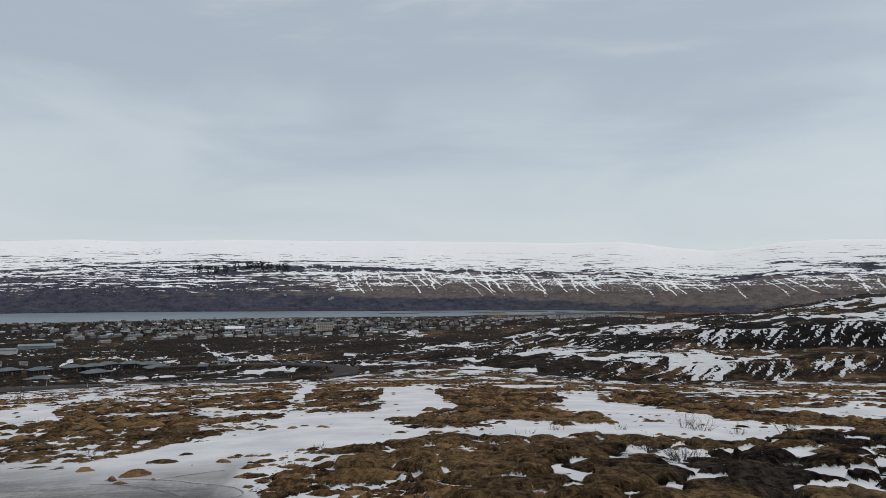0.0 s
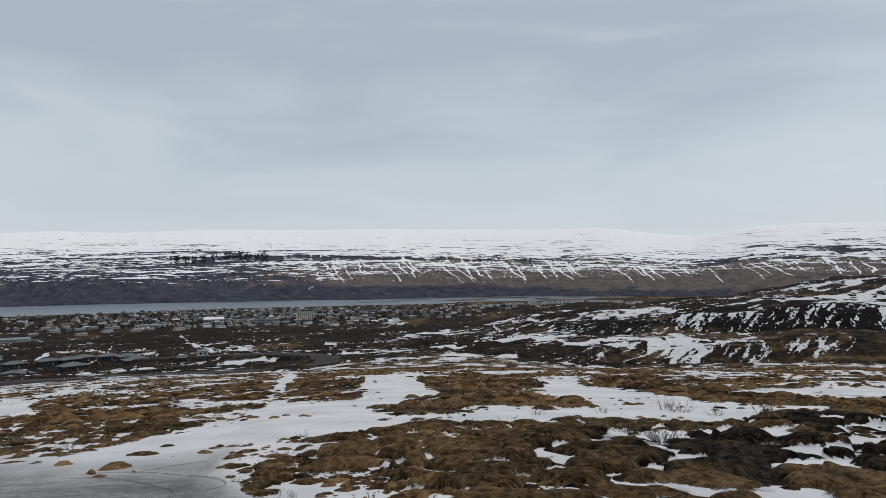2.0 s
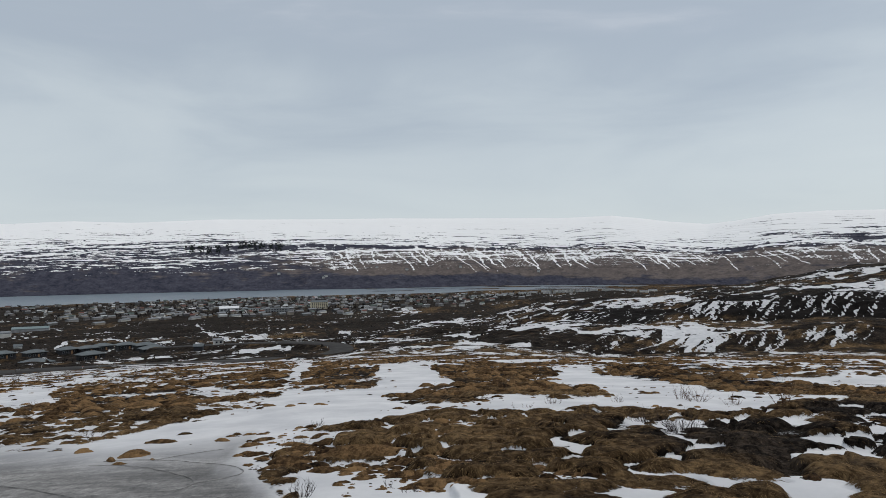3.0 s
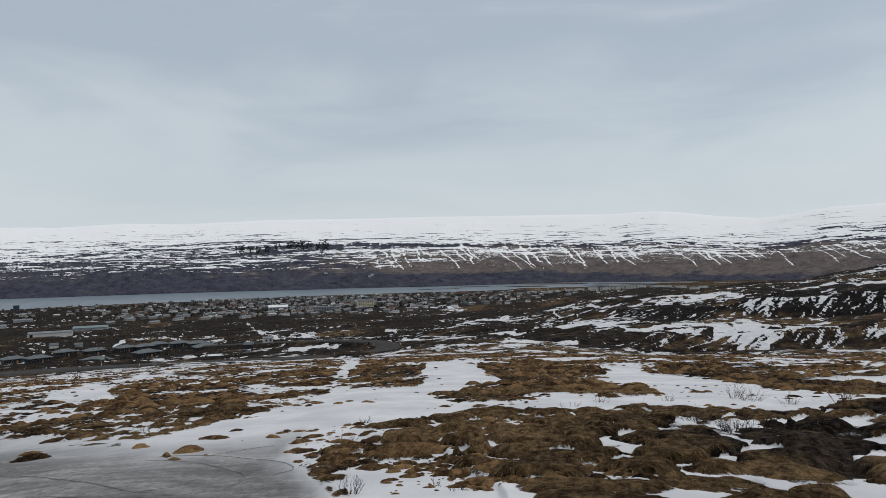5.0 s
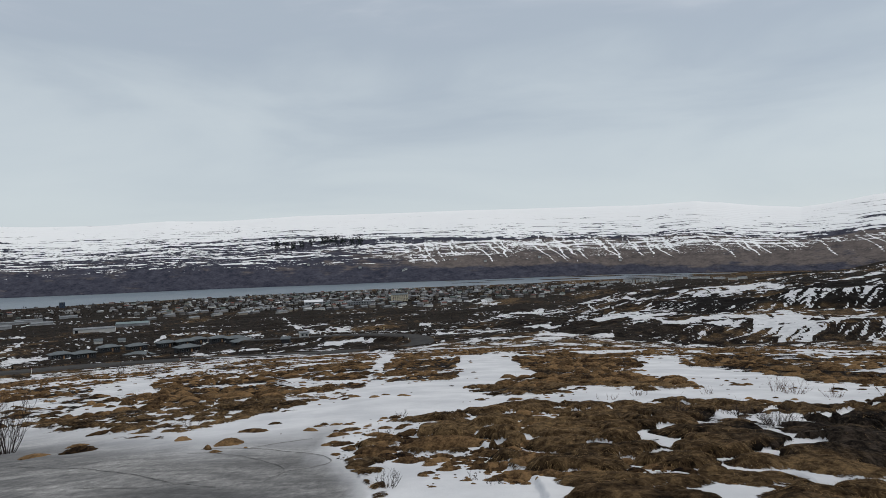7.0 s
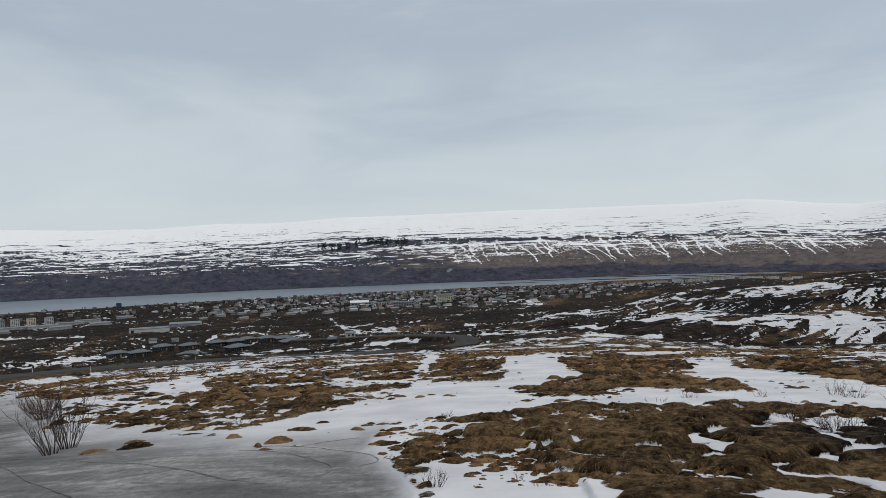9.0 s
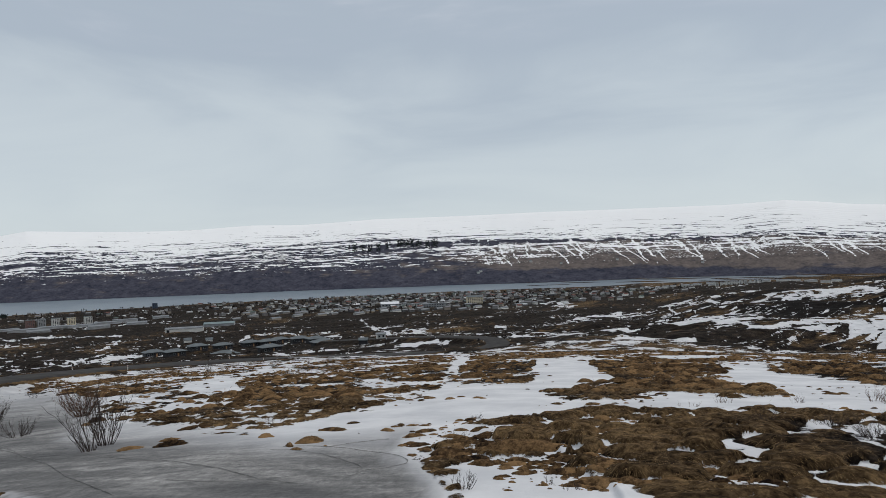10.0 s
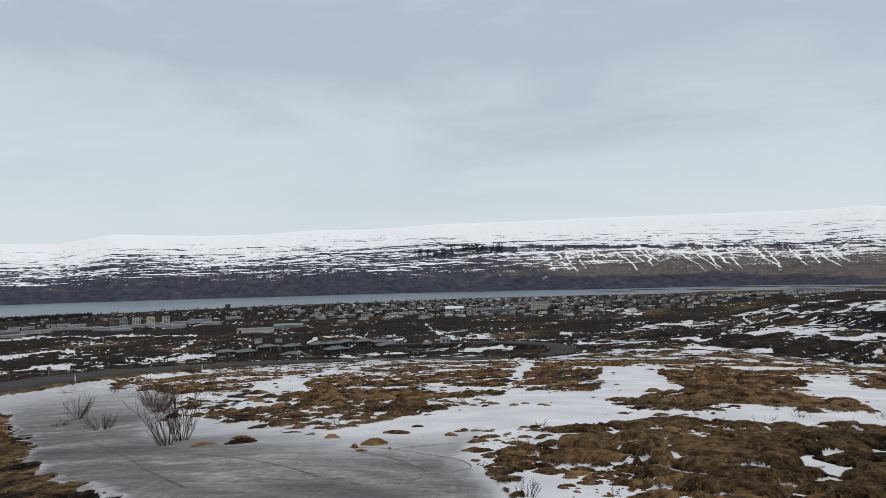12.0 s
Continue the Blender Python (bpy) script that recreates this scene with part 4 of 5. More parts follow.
TOWN_ROOF = assorted("painted_house_roof", [(0.10, 0.10, 0.11), (0.16, 0.16, 0.17), (0.055, 0.05, 0.05), (0.24, 0.25, 0.26), (0.12, 0.045, 0.035), (0.08, 0.085, 0.09), (0.40, 0.42, 0.44), (0.07, 0.10, 0.09)])


def wall_shell(bm, w, d, h, rise=0.0, deep=2.5):
    """Walls with gable ends along x, footed below the ground."""
    x, y = w / 2, d / 2
    pts = [(-x, -y), (x, -y), (x, y), (-x, y)]
    lo = [bm.verts.new((*p, -deep)) for p in pts]
    hi = [bm.verts.new((*p, h)) for p in pts]
    for k in range(4):
        bm.faces.new((lo[k], lo[(k + 1) % 4], hi[(k + 1) % 4], hi[k]))
    bm.faces.new(lo[::-1])
    if rise:
        a, b = bm.verts.new((-x, 0, h + rise)), bm.verts.new((x, 0, h + rise))
        bm.faces.new((hi[3], hi[0], a))
        bm.faces.new((hi[1], hi[2], b))
        bm.faces.new((hi[0], hi[1], b, a))
        bm.faces.new((hi[2], hi[3], a, b))
    else:
        bm.faces.new(hi)


def gable_roof(bm, w, d, h, rise, over=0.4, thick=0.22):
    x, y = w / 2 + over, d / 2 + over
    drop = rise * over / (d / 2)
    rows = []
    for s in (-1, 1):
        sec = [(-y, h - drop), (0, h + rise), (y, h - drop), (y, h - drop + thick), (0, h + rise + thick), (-y, h - drop + thick)]
        rows.append([bm.verts.new((s * x, py, pz + 0.02)) for py, pz in sec])
    for k in range(6):
        bm.faces.new((rows[0][k], rows[0][(k + 1) % 6], rows[1][(k + 1) % 6], rows[1][k]))
    for row in rows:
        bm.faces.new((row[0], row[1], row[4], row[5]))
        bm.faces.new((row[1], row[2], row[3], row[4]))


def hip_roof(bm, w, d, h, rise, over=0.9, thick=0.28):
    x, y = w / 2 + over, d / 2 + over
    lo = [bm.verts.new((sx * x, sy * y, h)) for sx, sy in ((-1, -1), (1, -1), (1, 1), (-1, 1))]
    mid = [bm.verts.new((v.co.x, v.co.y, h + thick)) for v in lo]
    run = max(w - d, 1.5) / 2
    a, b = bm.verts.new((-run, 0, h + thick + rise)), bm.verts.new((run, 0, h + thick + rise))
    bm.faces.new(lo[::-1])
    for k in range(4):
        bm.faces.new((lo[k], lo[(k + 1) % 4], mid[(k + 1) % 4], mid[k]))
    bm.faces.new((mid[0], mid[1], b, a))
    bm.faces.new((mid[1], mid[2], b))
    bm.faces.new((mid[2], mid[3], a, b))
    bm.faces.new((mid[3], mid[0], a))


def flat_roof(bm, w, d, h, over=0.25, thick=0.5):
    box(bm, -w / 2 - over, w / 2 + over, -d / 2 - over, d / 2 + over, h, h + thick)


def vault_roof(bm, w, d, h, rise, over=0.3):
    rows = []
    for s in (-1, 1):
        arc = [(-(d / 2 + over) * math.cos(a), h + rise * math.sin(a)) for a in np.linspace(0, math.pi, 9)]
        arc += [(-py * 0.985, pz - 0.3) for py, pz in arc]
        rows.append([bm.verts.new((s * (w / 2 + over), py, pz)) for py, pz in arc])
    n = len(rows[0])
    for k in range(n):
        bm.faces.new((rows[0][k], rows[0][(k + 1) % n], rows[1][(k + 1) % n], rows[1][k]))
    for row in rows:
        bm.faces.new(row)


def panes(parent, spots_, w, h, y, depth=0.12):
    """Windows on the wall that faces -y; each one a frame with a pane set in it."""
    frame_me = pane_me = None
    for x, z in spots_:
        if frame_me is None:
            bm = bmesh.new()
            for x0, x1, z0, z1 in ((-w / 2 - .1, -w / 2, -h / 2 - .1, h / 2 + .1), (w / 2, w / 2 + .1, -h / 2 - .1, h / 2 + .1), (-w / 2, w / 2, -h / 2 - .1, -h / 2), (-w / 2, w / 2, h / 2, h / 2 + .1)):
                box(bm, x0, x1, -depth, 0.02, z0, z1)
            win = part("window", bm, PALE_ROOF, parent)
            bm = bmesh.new()
            box(bm, -w / 2, w / 2, -depth * 0.5, 0.01, -h / 2, h / 2)
            pane = part("pane", bm, GLASS, win, "dark window glass")
            frame_me, pane_me = win.data, pane.data
        else:
            win = new("window", frame_me)
            win.parent = parent
            pane = new("pane", pane_me)
            pane.parent = win
            tagged(pane, "dark window glass")
        win.location = (x, y, z)


def building(name, label, category, w, d, h, wall, roof, style="flat", rise=1.5, group="", windows=(), win=(1.2, 1.3)):
    """A building on its base; the long front faces -y."""
    top = tagged(new(name), label, category, group)
    bm = bmesh.new()
    wall_shell(bm, w, d, h, rise if style == "gable" else 0)
    part("wall", bm, wall, top)
    bm = bmesh.new()
    if style == "gable":
        gable_roof(bm, w, d, h, rise)
    elif style == "hip":
        hip_roof(bm, w, d, h, rise)
    elif style == "vault":
        vault_roof(bm, w, d, h, rise)
    else:
        flat_roof(bm, w, d, h)
    part("roof", bm, roof, top)
    if windows:
        panes(top, windows, *win, -d / 2)
    return top


def settle(ob, bearing, far, turn=0.0, sink=0.0):
    """Stand a thing at a bearing and distance, its front turned to the viewer and then by turn degrees."""
    x, y, z = at_bearing(bearing, far)
    ob.matrix_basis = pose(x, y, z - sink, 0, 0, -bearing + turn)
    return ob


def many(thing, rows):
    """The thing at the first row, its copies at the others: bearing, distance, turn."""
    a = np.radians([q[0] for q in rows])
    d = np.array([q[1] for q in rows])
    z = land(d * np.sin(a), d * np.cos(a))[0]
    made = []
    for k, (bearing, far, turn) in enumerate(rows):
        m = pose(far * math.sin(a[k]), far * math.cos(a[k]), z[k], 0, 0, -bearing + turn)
        if k == 0:
            thing.matrix_basis = m
            made.append(thing)
        else:
            made.append(copy_thing(thing, m))
    return made


# The new estate by the road: low charcoal houses.
estate = building("bungalow", "low charcoal timber bungalow with a grey sheet roof, snow around it", "house", 12.0, 8.0, 2.9, CHARCOAL, GREY_ROOF, "hip", 1.7,
                  group="bungalows by the road", windows=[(-4.4, 1.5), (-1.6, 1.5), (3.6, 1.5)], win=(1.2, 1.2))
bm = bmesh.new()
box(bm, 0.6, 1.6, -4.12, -3.98, 0.0, 2.1)
part("door", bm, TIMBER, estate, "brown timber door")
many(estate, [(-35.5, 510, 16), (-34.0, 486, 21), (-32.3, 516, 17), (-30.4, 528, 22), (-30.2, 400, 18), (-28.3, 540, 23), (-27.0, 540, 19), (-26.8, 430, 24), (-26.0, 546, 20), (-24.4, 528, 16), (-23.1, 510, 21), (-22.5, 400, 17), (-30.3, 400, 22)])

shed = building("site_cabin", "small white site cabin beside the road bank", "cabin", 4.4, 2.6, 2.5, WHITE_WALL, PALE_ROOF, "gable", 0.5, windows=[(-1.0, 1.4), (1.0, 1.4)], win=(0.8, 0.8))
settle(shed, -17.75, 346, 10)
shed = building("garage", "small dark timber garage on bare ground", "garage", 4.0, 3.5, 2.3, CHARCOAL, GREY_ROOF, "gable", 0.9)
settle(shed, -19.2, 340, -12)
for bearing, far, turn in ((-33.0, 690, 8), (-31.4, 720, 0)):
    farm = building("farmhouse", "small white farmhouse with a grey roof on the heath", "house", 6.5, 5, 2.6, WHITE_WALL, GREY_ROOF, "gable", 1.6)
    settle(farm, bearing, far, turn)

barn = building("warehouse", "long white warehouse with a low curved pale roof", "warehouse", 44, 16, 4.2, WHITE_WALL, PALE_ROOF, "vault", 1.6,
                windows=[(-18.5, 1.9)], win=(3.0, 3.0))
settle(barn, -33.2, 905, -4)
hall = building("sports_hall", "large hall with a blue-green sheet roof", "hall", 40, 18, 3.4, GREY_WALL, TEAL_ROOF, "gable", 2.0)
settle(hall, -30.6, 1000, -6)
hall = building("white_hall", "broad hall with a snow-white roof and dark front", "hall", 38, 24, 6.0, GREY_WALL, SNOW_ROOF, "gable", 4.0, windows=[(x, 3) for x in (-14, -7, 0, 7, 14)], win=(4, 2.5))
settle(hall, -16.9, 1430, 0)
hall = building("school", "long pale grey school with rows of windows", "school", 46, 16, 7.5, GREY_WALL, PALE_ROOF, "flat", windows=[(x, z) for x in range(-19, 21, 5) for z in (2, 5.4)], win=(2.6, 1.6))
settle(hall, -13.2, 1330, 5)
hall = building("school", "long pale grey school beside a snowy yard", "school", 40, 16, 6.5, WHITE_WALL, GREY_ROOF, "flat", windows=[(x, z) for x in range(-16, 18, 5) for z in (2, 5)], win=(2.6, 1.4))
settle(hall, -15.1, 1390, -5)
flats = building("apartment_building", "cream four-storey apartment building in the town", "apartment building", 34, 14, 13, CREAM_WALL, GREY_ROOF, "gable", 3, windows=[(x, z) for x in range(-14, 16, 4) for z in (2, 5, 8, 11)], win=(1.6, 1.6))
settle(flats, -9.8, 1420, 8)
for bearing, wall, tone in ((-43.6, RED_WALL, "red-brown"), (-42.9, GREY_WALL, "grey"), (-42.0, WHITE_WALL, "white"), (-41.0, CREAM_WALL, "cream"), (-39.9, WHITE_WALL, "white")):
    flats = building("apartment_block", f"{tone} seven-storey apartment block among low roofs", "apartment block", 12, 12, 13.5, wall, GREY_ROOF, "flat", group="apartment blocks",
                     windows=[(x, z) for x in (-4.2, -1.4, 1.4, 4.2) for z in (2, 4.3, 6.6, 8.9, 11.2)], win=(1.5, 1.3))
    settle(flats, bearing, 1410, 12)
tower = building("tower_block", "dark blue tower block near the shore", "tower", 13, 13, 15, BLUE_WALL, GREY_ROOF, "flat", windows=[(x, z) for x in (-4, 0, 4) for z in (3, 6, 9, 12)], win=(2.0, 1.6))
settle(tower, -35.3, 2200, 10)
row = building("terrace_block", "pale terraced flats in a long row above the flats", "apartment block", 7.0, 12, 9.5, WHITE_WALL, GREY_ROOF, "flat", group="row of terraced flats", windows=[(x, z) for x in (-1.6, 1.6) for z in (2, 4.8, 7.6)], win=(1.2, 1.4))
many(row, [(9.45 + 0.345 * k, 1850 + 4 * k, 4) for k in range(10)])

# Low industrial roofs.
yard = building("industrial_shed", "broad low grey industrial shed", "shed", 42, 24, 3.8, GREY_WALL, PALE_ROOF, "flat", group="industrial sheds")
many(yard, [(-50.5, 1390, 4), (-48.6, 1300, 8), (-46.9, 1360, 3), (-45.2, 1290, 6), (-44.0, 1240, 2), (-42.2, 1290, 8), (-40.3, 1270, 5), (-38.6, 1330, 3), (-51.8, 1250, 6), (-49.5, 1530, 4), (-47.2, 1560, 0), (-37.4, 1420, 4)])
yard = building("industrial_shed", "low grey industrial shed with a ridged roof", "shed", 30, 18, 3.6, GREY_WALL, PALE_ROOF, "gable", 1.8, group="industrial sheds")
many(yard, [(-46.0, 1480, 5), (-43.1, 1190, 4), (-39.2, 1190, 8), (-36.6, 1250, 6), (-50.0, 1180, 2), (-34.9, 1500, 3)])

yard = building("flats_shed", "low pale shed on the flats by the river mouth", "shed", 24, 12, 4.5, WHITE_WALL, PALE_ROOF, "gable", 1.5, group="sheds on the flats")
many(yard, [(3.2 + 0.62 * k + 0.25 * math.sin(k * 2.3), 2080 + 90 * math.sin(k * 1.7), 20 * math.sin(k * 3.1)) for k in range(24)])


def town():
    """Streets of houses down to the shore: thinner on the near edge and towards the flats."""
    rng = np.random.default_rng(5)
    kinds = []
    for w, d, h, rise, style in ((8, 6.5, 2.9, 2.0, "gable"), (9.5, 6.5, 4.2, 1.8, "gable"), (7.5, 7, 4.4, 1.3, "hip"), (13, 6.5, 4.0, 1.6, "gable")):
        kinds.append(building("town_house", "small painted town house with a dark sheet roof", "house", w, d, h, TOWN_WALL, TOWN_ROOF, style, rise, group="houses of the town"))
    places = [[] for _ in kinds]
    tries = 0
    taken = []
    while sum(map(len, places)) < 300 and tries < 14000:
        tries += 1
        far = 1000 + 1380 * rng.random() ** 0.85
        bearing = rng.uniform(-51, 8) if rng.random() < 0.5 else rng.uniform(-22, 3)
        street = math.sin(bearing * 1.9 + far / 90) * math.cos(far / 55 - bearing * 0.8)
        thin = np.interp(bearing, [-51, -40, -30, -18, -6, 2, 8], [1750, 1500, 1300, 1080, 1120, 1250, 1550])
        if far < thin or street < -0.15:
            continue
        x, y = far * math.sin(radians(bearing)), far * math.cos(radians(bearing))
        if any((x - a) ** 2 + (y - b) ** 2 < 16 ** 2 for a, b in taken):
            continue
        taken.append((x, y))
        places[rng.integers(len(kinds))].append((bearing, far, 25 * round(rng.uniform(-2, 2)) + rng.uniform(-6, 6)))
    for kind, rows in zip(kinds, places):
        many(kind, rows)
    rows = building("terrace_row", "long low terrace of houses with a pale roof", "terrace", 20, 6.5, 2.8, TOWN_WALL, PALE_ROOF, "gable", 1.6, group="terraces of the town")
    places = []
    for k in range(64):
        places.append((-29 + 0.38 * k + rng.uniform(-0.4, 0.4), 1120 + 75 * (k * 3 % 8) + rng.uniform(-15, 15), 52 + rng.uniform(-8, 8)))
    many(rows, places)
    # the crowded old town along the near shore
    kinds = [building("shore_house", "small pale house crowded along the shore", "house", w, d, h, TOWN_WALL, TOWN_ROOF, "gable", rise, group="houses along the shore")
             for w, d, h, rise in ((6.5, 5.5, 3.6, 1.7), (8, 6, 4.4, 1.9), (11, 6.5, 5.2, 1.3))]
    places = [[] for _ in kinds]
    tries = 0
    while sum(map(len, places)) < 270 and tries < 9000:
        tries += 1
        bearing, far = rng.normal(-14, 9), rng.uniform(1620, 2380)
        if not -36 < bearing < 3 or far > np.interp(bearing, [-36, -10, 3], [2250, 2400, 2380]):
            continue
        x, y = far * math.sin(radians(bearing)), far * math.cos(radians(bearing))
        if any((x - a) ** 2 + (y - b) ** 2 < 14 ** 2 for a, b in taken):
            continue
        taken.append((x, y))
        places[rng.integers(len(kinds))].append((bearing, far, rng.choice([0, 30, 90]) + rng.uniform(-6, 6)))
    for kind, rows in zip(kinds, places):
        many(kind, rows)
    # farms under the fells on the other shore
    across = building("farmhouse", "white farmhouse far across the fjord", "house", 14, 10, 6, WHITE_WALL, GREY_ROOF, "gable", 3, group="farms across the fjord")
    many(across, [(-9.4, 3330, 0), (-9.2, 3345, 20), (-25.0, 3560, 0), (-21.5, 3540, 15), (-5.0, 3420, 0), (-2.5, 3400, 0), (-30.5, 3600, 10), (-36.0, 3720, 0), (2.0, 3440, 0), (-13.0, 3400, 5), (-17.2, 3480, 0), (8.5, 3500, 0)])


town()


def road_furniture():
    white, red = plain("white_plastic_post", (0.7, 0.7, 0.66), 0.5, 0.08, 3), Mat("red_reflector", 0.25).colour((0.5, 0.03, 0.02)).m
    steel = plain("galvanised_steel", (0.35, 0.36, 0.37), 0.45, 0.15, 3, 0.7)
    yellow, edge = plain("dull_sign_face", (0.13, 0.075, 0.045), 0.6, 0.08, 3), plain("red_sign_rim", (0.10, 0.035, 0.03), 0.4, 0.1, 3)
    p = ROAD_LINE
    t = np.gradient(p[:, :2], axis=0)
    t /= np.linalg.norm(t, axis=1)[:, None]
    top = tagged(new("marker_post"), "thin white roadside marker post with a red reflector", "marker post", "marker posts along the road")
    bm = bmesh.new()
    box(bm, -0.05, 0.05, -0.03, 0.03, -0.5, 0.85)
    bmesh.ops.bevel(bm, geom=bm.edges[:], offset=0.012, segments=1, affect="EDGES")
    part("post", bm, white, top)
    bm = bmesh.new()
    box(bm, -0.04, 0.04, -0.038, -0.03, 0.62, 0.78)
    part("reflector", bm, red, top, "red reflector")
    placed = False
    for k in range(22, len(p) - 30, 20):
        for side in (-5.2, 5.2):
            x, y = p[k, 0] - t[k, 1] * side, p[k, 1] + t[k, 0] * side
            m = pose(x, y, height(x, y), 0, 0, math.degrees(math.atan2(-x, y)))
            if placed:
                copy_thing(top, m)
            else:
                top.matrix_basis, placed = m, True
    # a round sign at the left bend
    x, y, z = at_bearing(-47.8, 113.0)
    top = tagged(new("road_sign"), "round dull brown road sign on a steel pole", "road sign")
    top.matrix_basis = pose(x, y, z, 0, 0, 49)
    bm = bmesh.new()
    bmesh.ops.create_cone(bm, cap_ends=True, segments=10, radius1=0.035, radius2=0.035, depth=2.1, matrix=pose(0, 0.03, 0.6))
    part("pole", bm, steel, top)
    bm = bmesh.new()
    bmesh.ops.create_cone(bm, cap_ends=True, segments=28, radius1=0.27, radius2=0.27, depth=0.02, matrix=pose(0, -0.03, 1.35, 90))
    face = part("sign_plate", bm, edge, top, "red sign rim")
    bm = bmesh.new()
    bmesh.ops.create_cone(bm, cap_ends=True, segments=28, radius1=0.20, radius2=0.20, depth=0.012, matrix=pose(0, -0.047, 1.35, 90))
    part("sign_face", bm, yellow, face, "plain dull sign face")

    # an upright board by the hairpin bend
    top = tagged(new("sign_board"), "pale yellow upright sign board beside the bend", "sign")
    x, y, z = at_bearing(-11.2, 470)
    top.matrix_basis = pose(x, y, z, 0, 0, 11)
    bm = bmesh.new()
    box(bm, -0.5, 0.5, -0.04, 0.04, 0.9, 3.6)
    bmesh.ops.bevel(bm, geom=bm.edges[:], offset=0.02, segments=1, affect="EDGES")
    part("panel", bm, plain("pale_yellow_board", (0.42, 0.33, 0.19), 0.6, 0.1, 2), top)
    for side in (-0.4, 0.4):
        bm = bmesh.new()
        box(bm, side - 0.05, side + 0.05, 0.045, 0.13, -0.6, 3.5)
        part("leg", bm, steel, top, "galvanised steel leg")


road_furniture()
# ---- plants ----
BARK = plain("dark_twig_bark", (0.030, 0.021, 0.018), 0.85, 0.4, 4)
REDBARK = plain("reddish_twig_bark", (0.075, 0.036, 0.020), 0.85, 0.4, 4)


def twig_tube(verts, faces, pts, radii, sides=4):
    base = len(verts)
    for k, (p, r) in enumerate(zip(pts, radii)):
        d = pts[min(k + 1, len(pts) - 1)] - pts[max(k - 1, 0)]
        q = d.to_track_quat("Z", "Y")
        for s in range(sides):
            a = 2 * math.pi * s / sides
            verts.append(p + q @ Vector((r * math.cos(a), r * math.sin(a), 0)))
    for k in range(len(pts) - 1):
        for s in range(sides):
            a, b = base + k * sides + s, base + k * sides + (s + 1) % sides
            faces.append((a, b, b + sides, a + sides))


def shrub(label, tall, wide, stems, seed, material, lean=0.9, forks=6):
    """A leafless shrub: stems fanning from the base, forked twice into thin twigs."""
    rng = random.Random(seed)
    top = tagged(new("willow_shrub"), label, "shrub", "bare willow shrubs")
    tv, tf = [], []
    for _ in range(stems):
        verts, faces = [], []
        a = rng.uniform(0, 2 * math.pi)
        out = rng.random() ** 0.6 * lean
        start = Vector((math.cos(a), math.sin(a), 0)) * rng.uniform(0, 0.14) * wide
        start.z = -0.12
        way = Vector((math.cos(a) * out * wide / tall, math.sin(a) * out * wide / tall, 1)).normalized()
        length = tall * rng.uniform(0.6, 1.12)
        pts, p = [start], start.copy()
        for k in range(5):
            way = (way + Vector((rng.uniform(-1, 1), rng.uniform(-1, 1), rng.uniform(-0.1, 0.6))) * 0.16).normalized()
            p = p + way * length / 5
            pts.append(p.copy())
        r0 = 0.003 + 0.006 * tall * rng.uniform(0.6, 1.1)
        twig_tube(verts, faces, pts, [r0 * (1 - 0.15 * k) for k in range(6)])
        for _ in range(forks):
            k = rng.randint(1, 4)
            q = pts[k].lerp(pts[k + 1], rng.random())
            w2 = (way + Vector((rng.uniform(-1, 1), rng.uniform(-1, 1), rng.uniform(-0.2, 0.7))) * 0.75).normalized()
            l2 = length * rng.uniform(0.18, 0.42)
            t2 = [q, q + w2 * l2 * 0.5, q + (w2 + Vector((0, 0, 0.25))).normalized() * l2]
            twig_tube(tv, tf, t2, [r0 * 0.5, r0 * 0.4, r0 * 0.22], 3)
            for _ in range(2):
                w3 = (w2 + Vector((rng.uniform(-1, 1), rng.uniform(-1, 1), rng.uniform(-0.1, 0.8))) * 0.8).normalized()
                s3 = t2[1].lerp(t2[2], rng.random())
                twig_tube(tv, tf, [s3, s3 + w3 * l2 * 0.5], [r0 * 0.28, r0 * 0.14], 3)
        me = bpy.data.meshes.new("stem")
        me.from_pydata(verts, [], faces)
        me.materials.append(material)
        stem = new("stem", me)
        stem.parent = top
    me = bpy.data.meshes.new("twig")
    me.from_pydata(tv, [], tf)
    me.materials.append(material)
    ob = tagged(new("twig", me), "fine forked twigs", kind="stuff")
    ob.parent = top
    return top


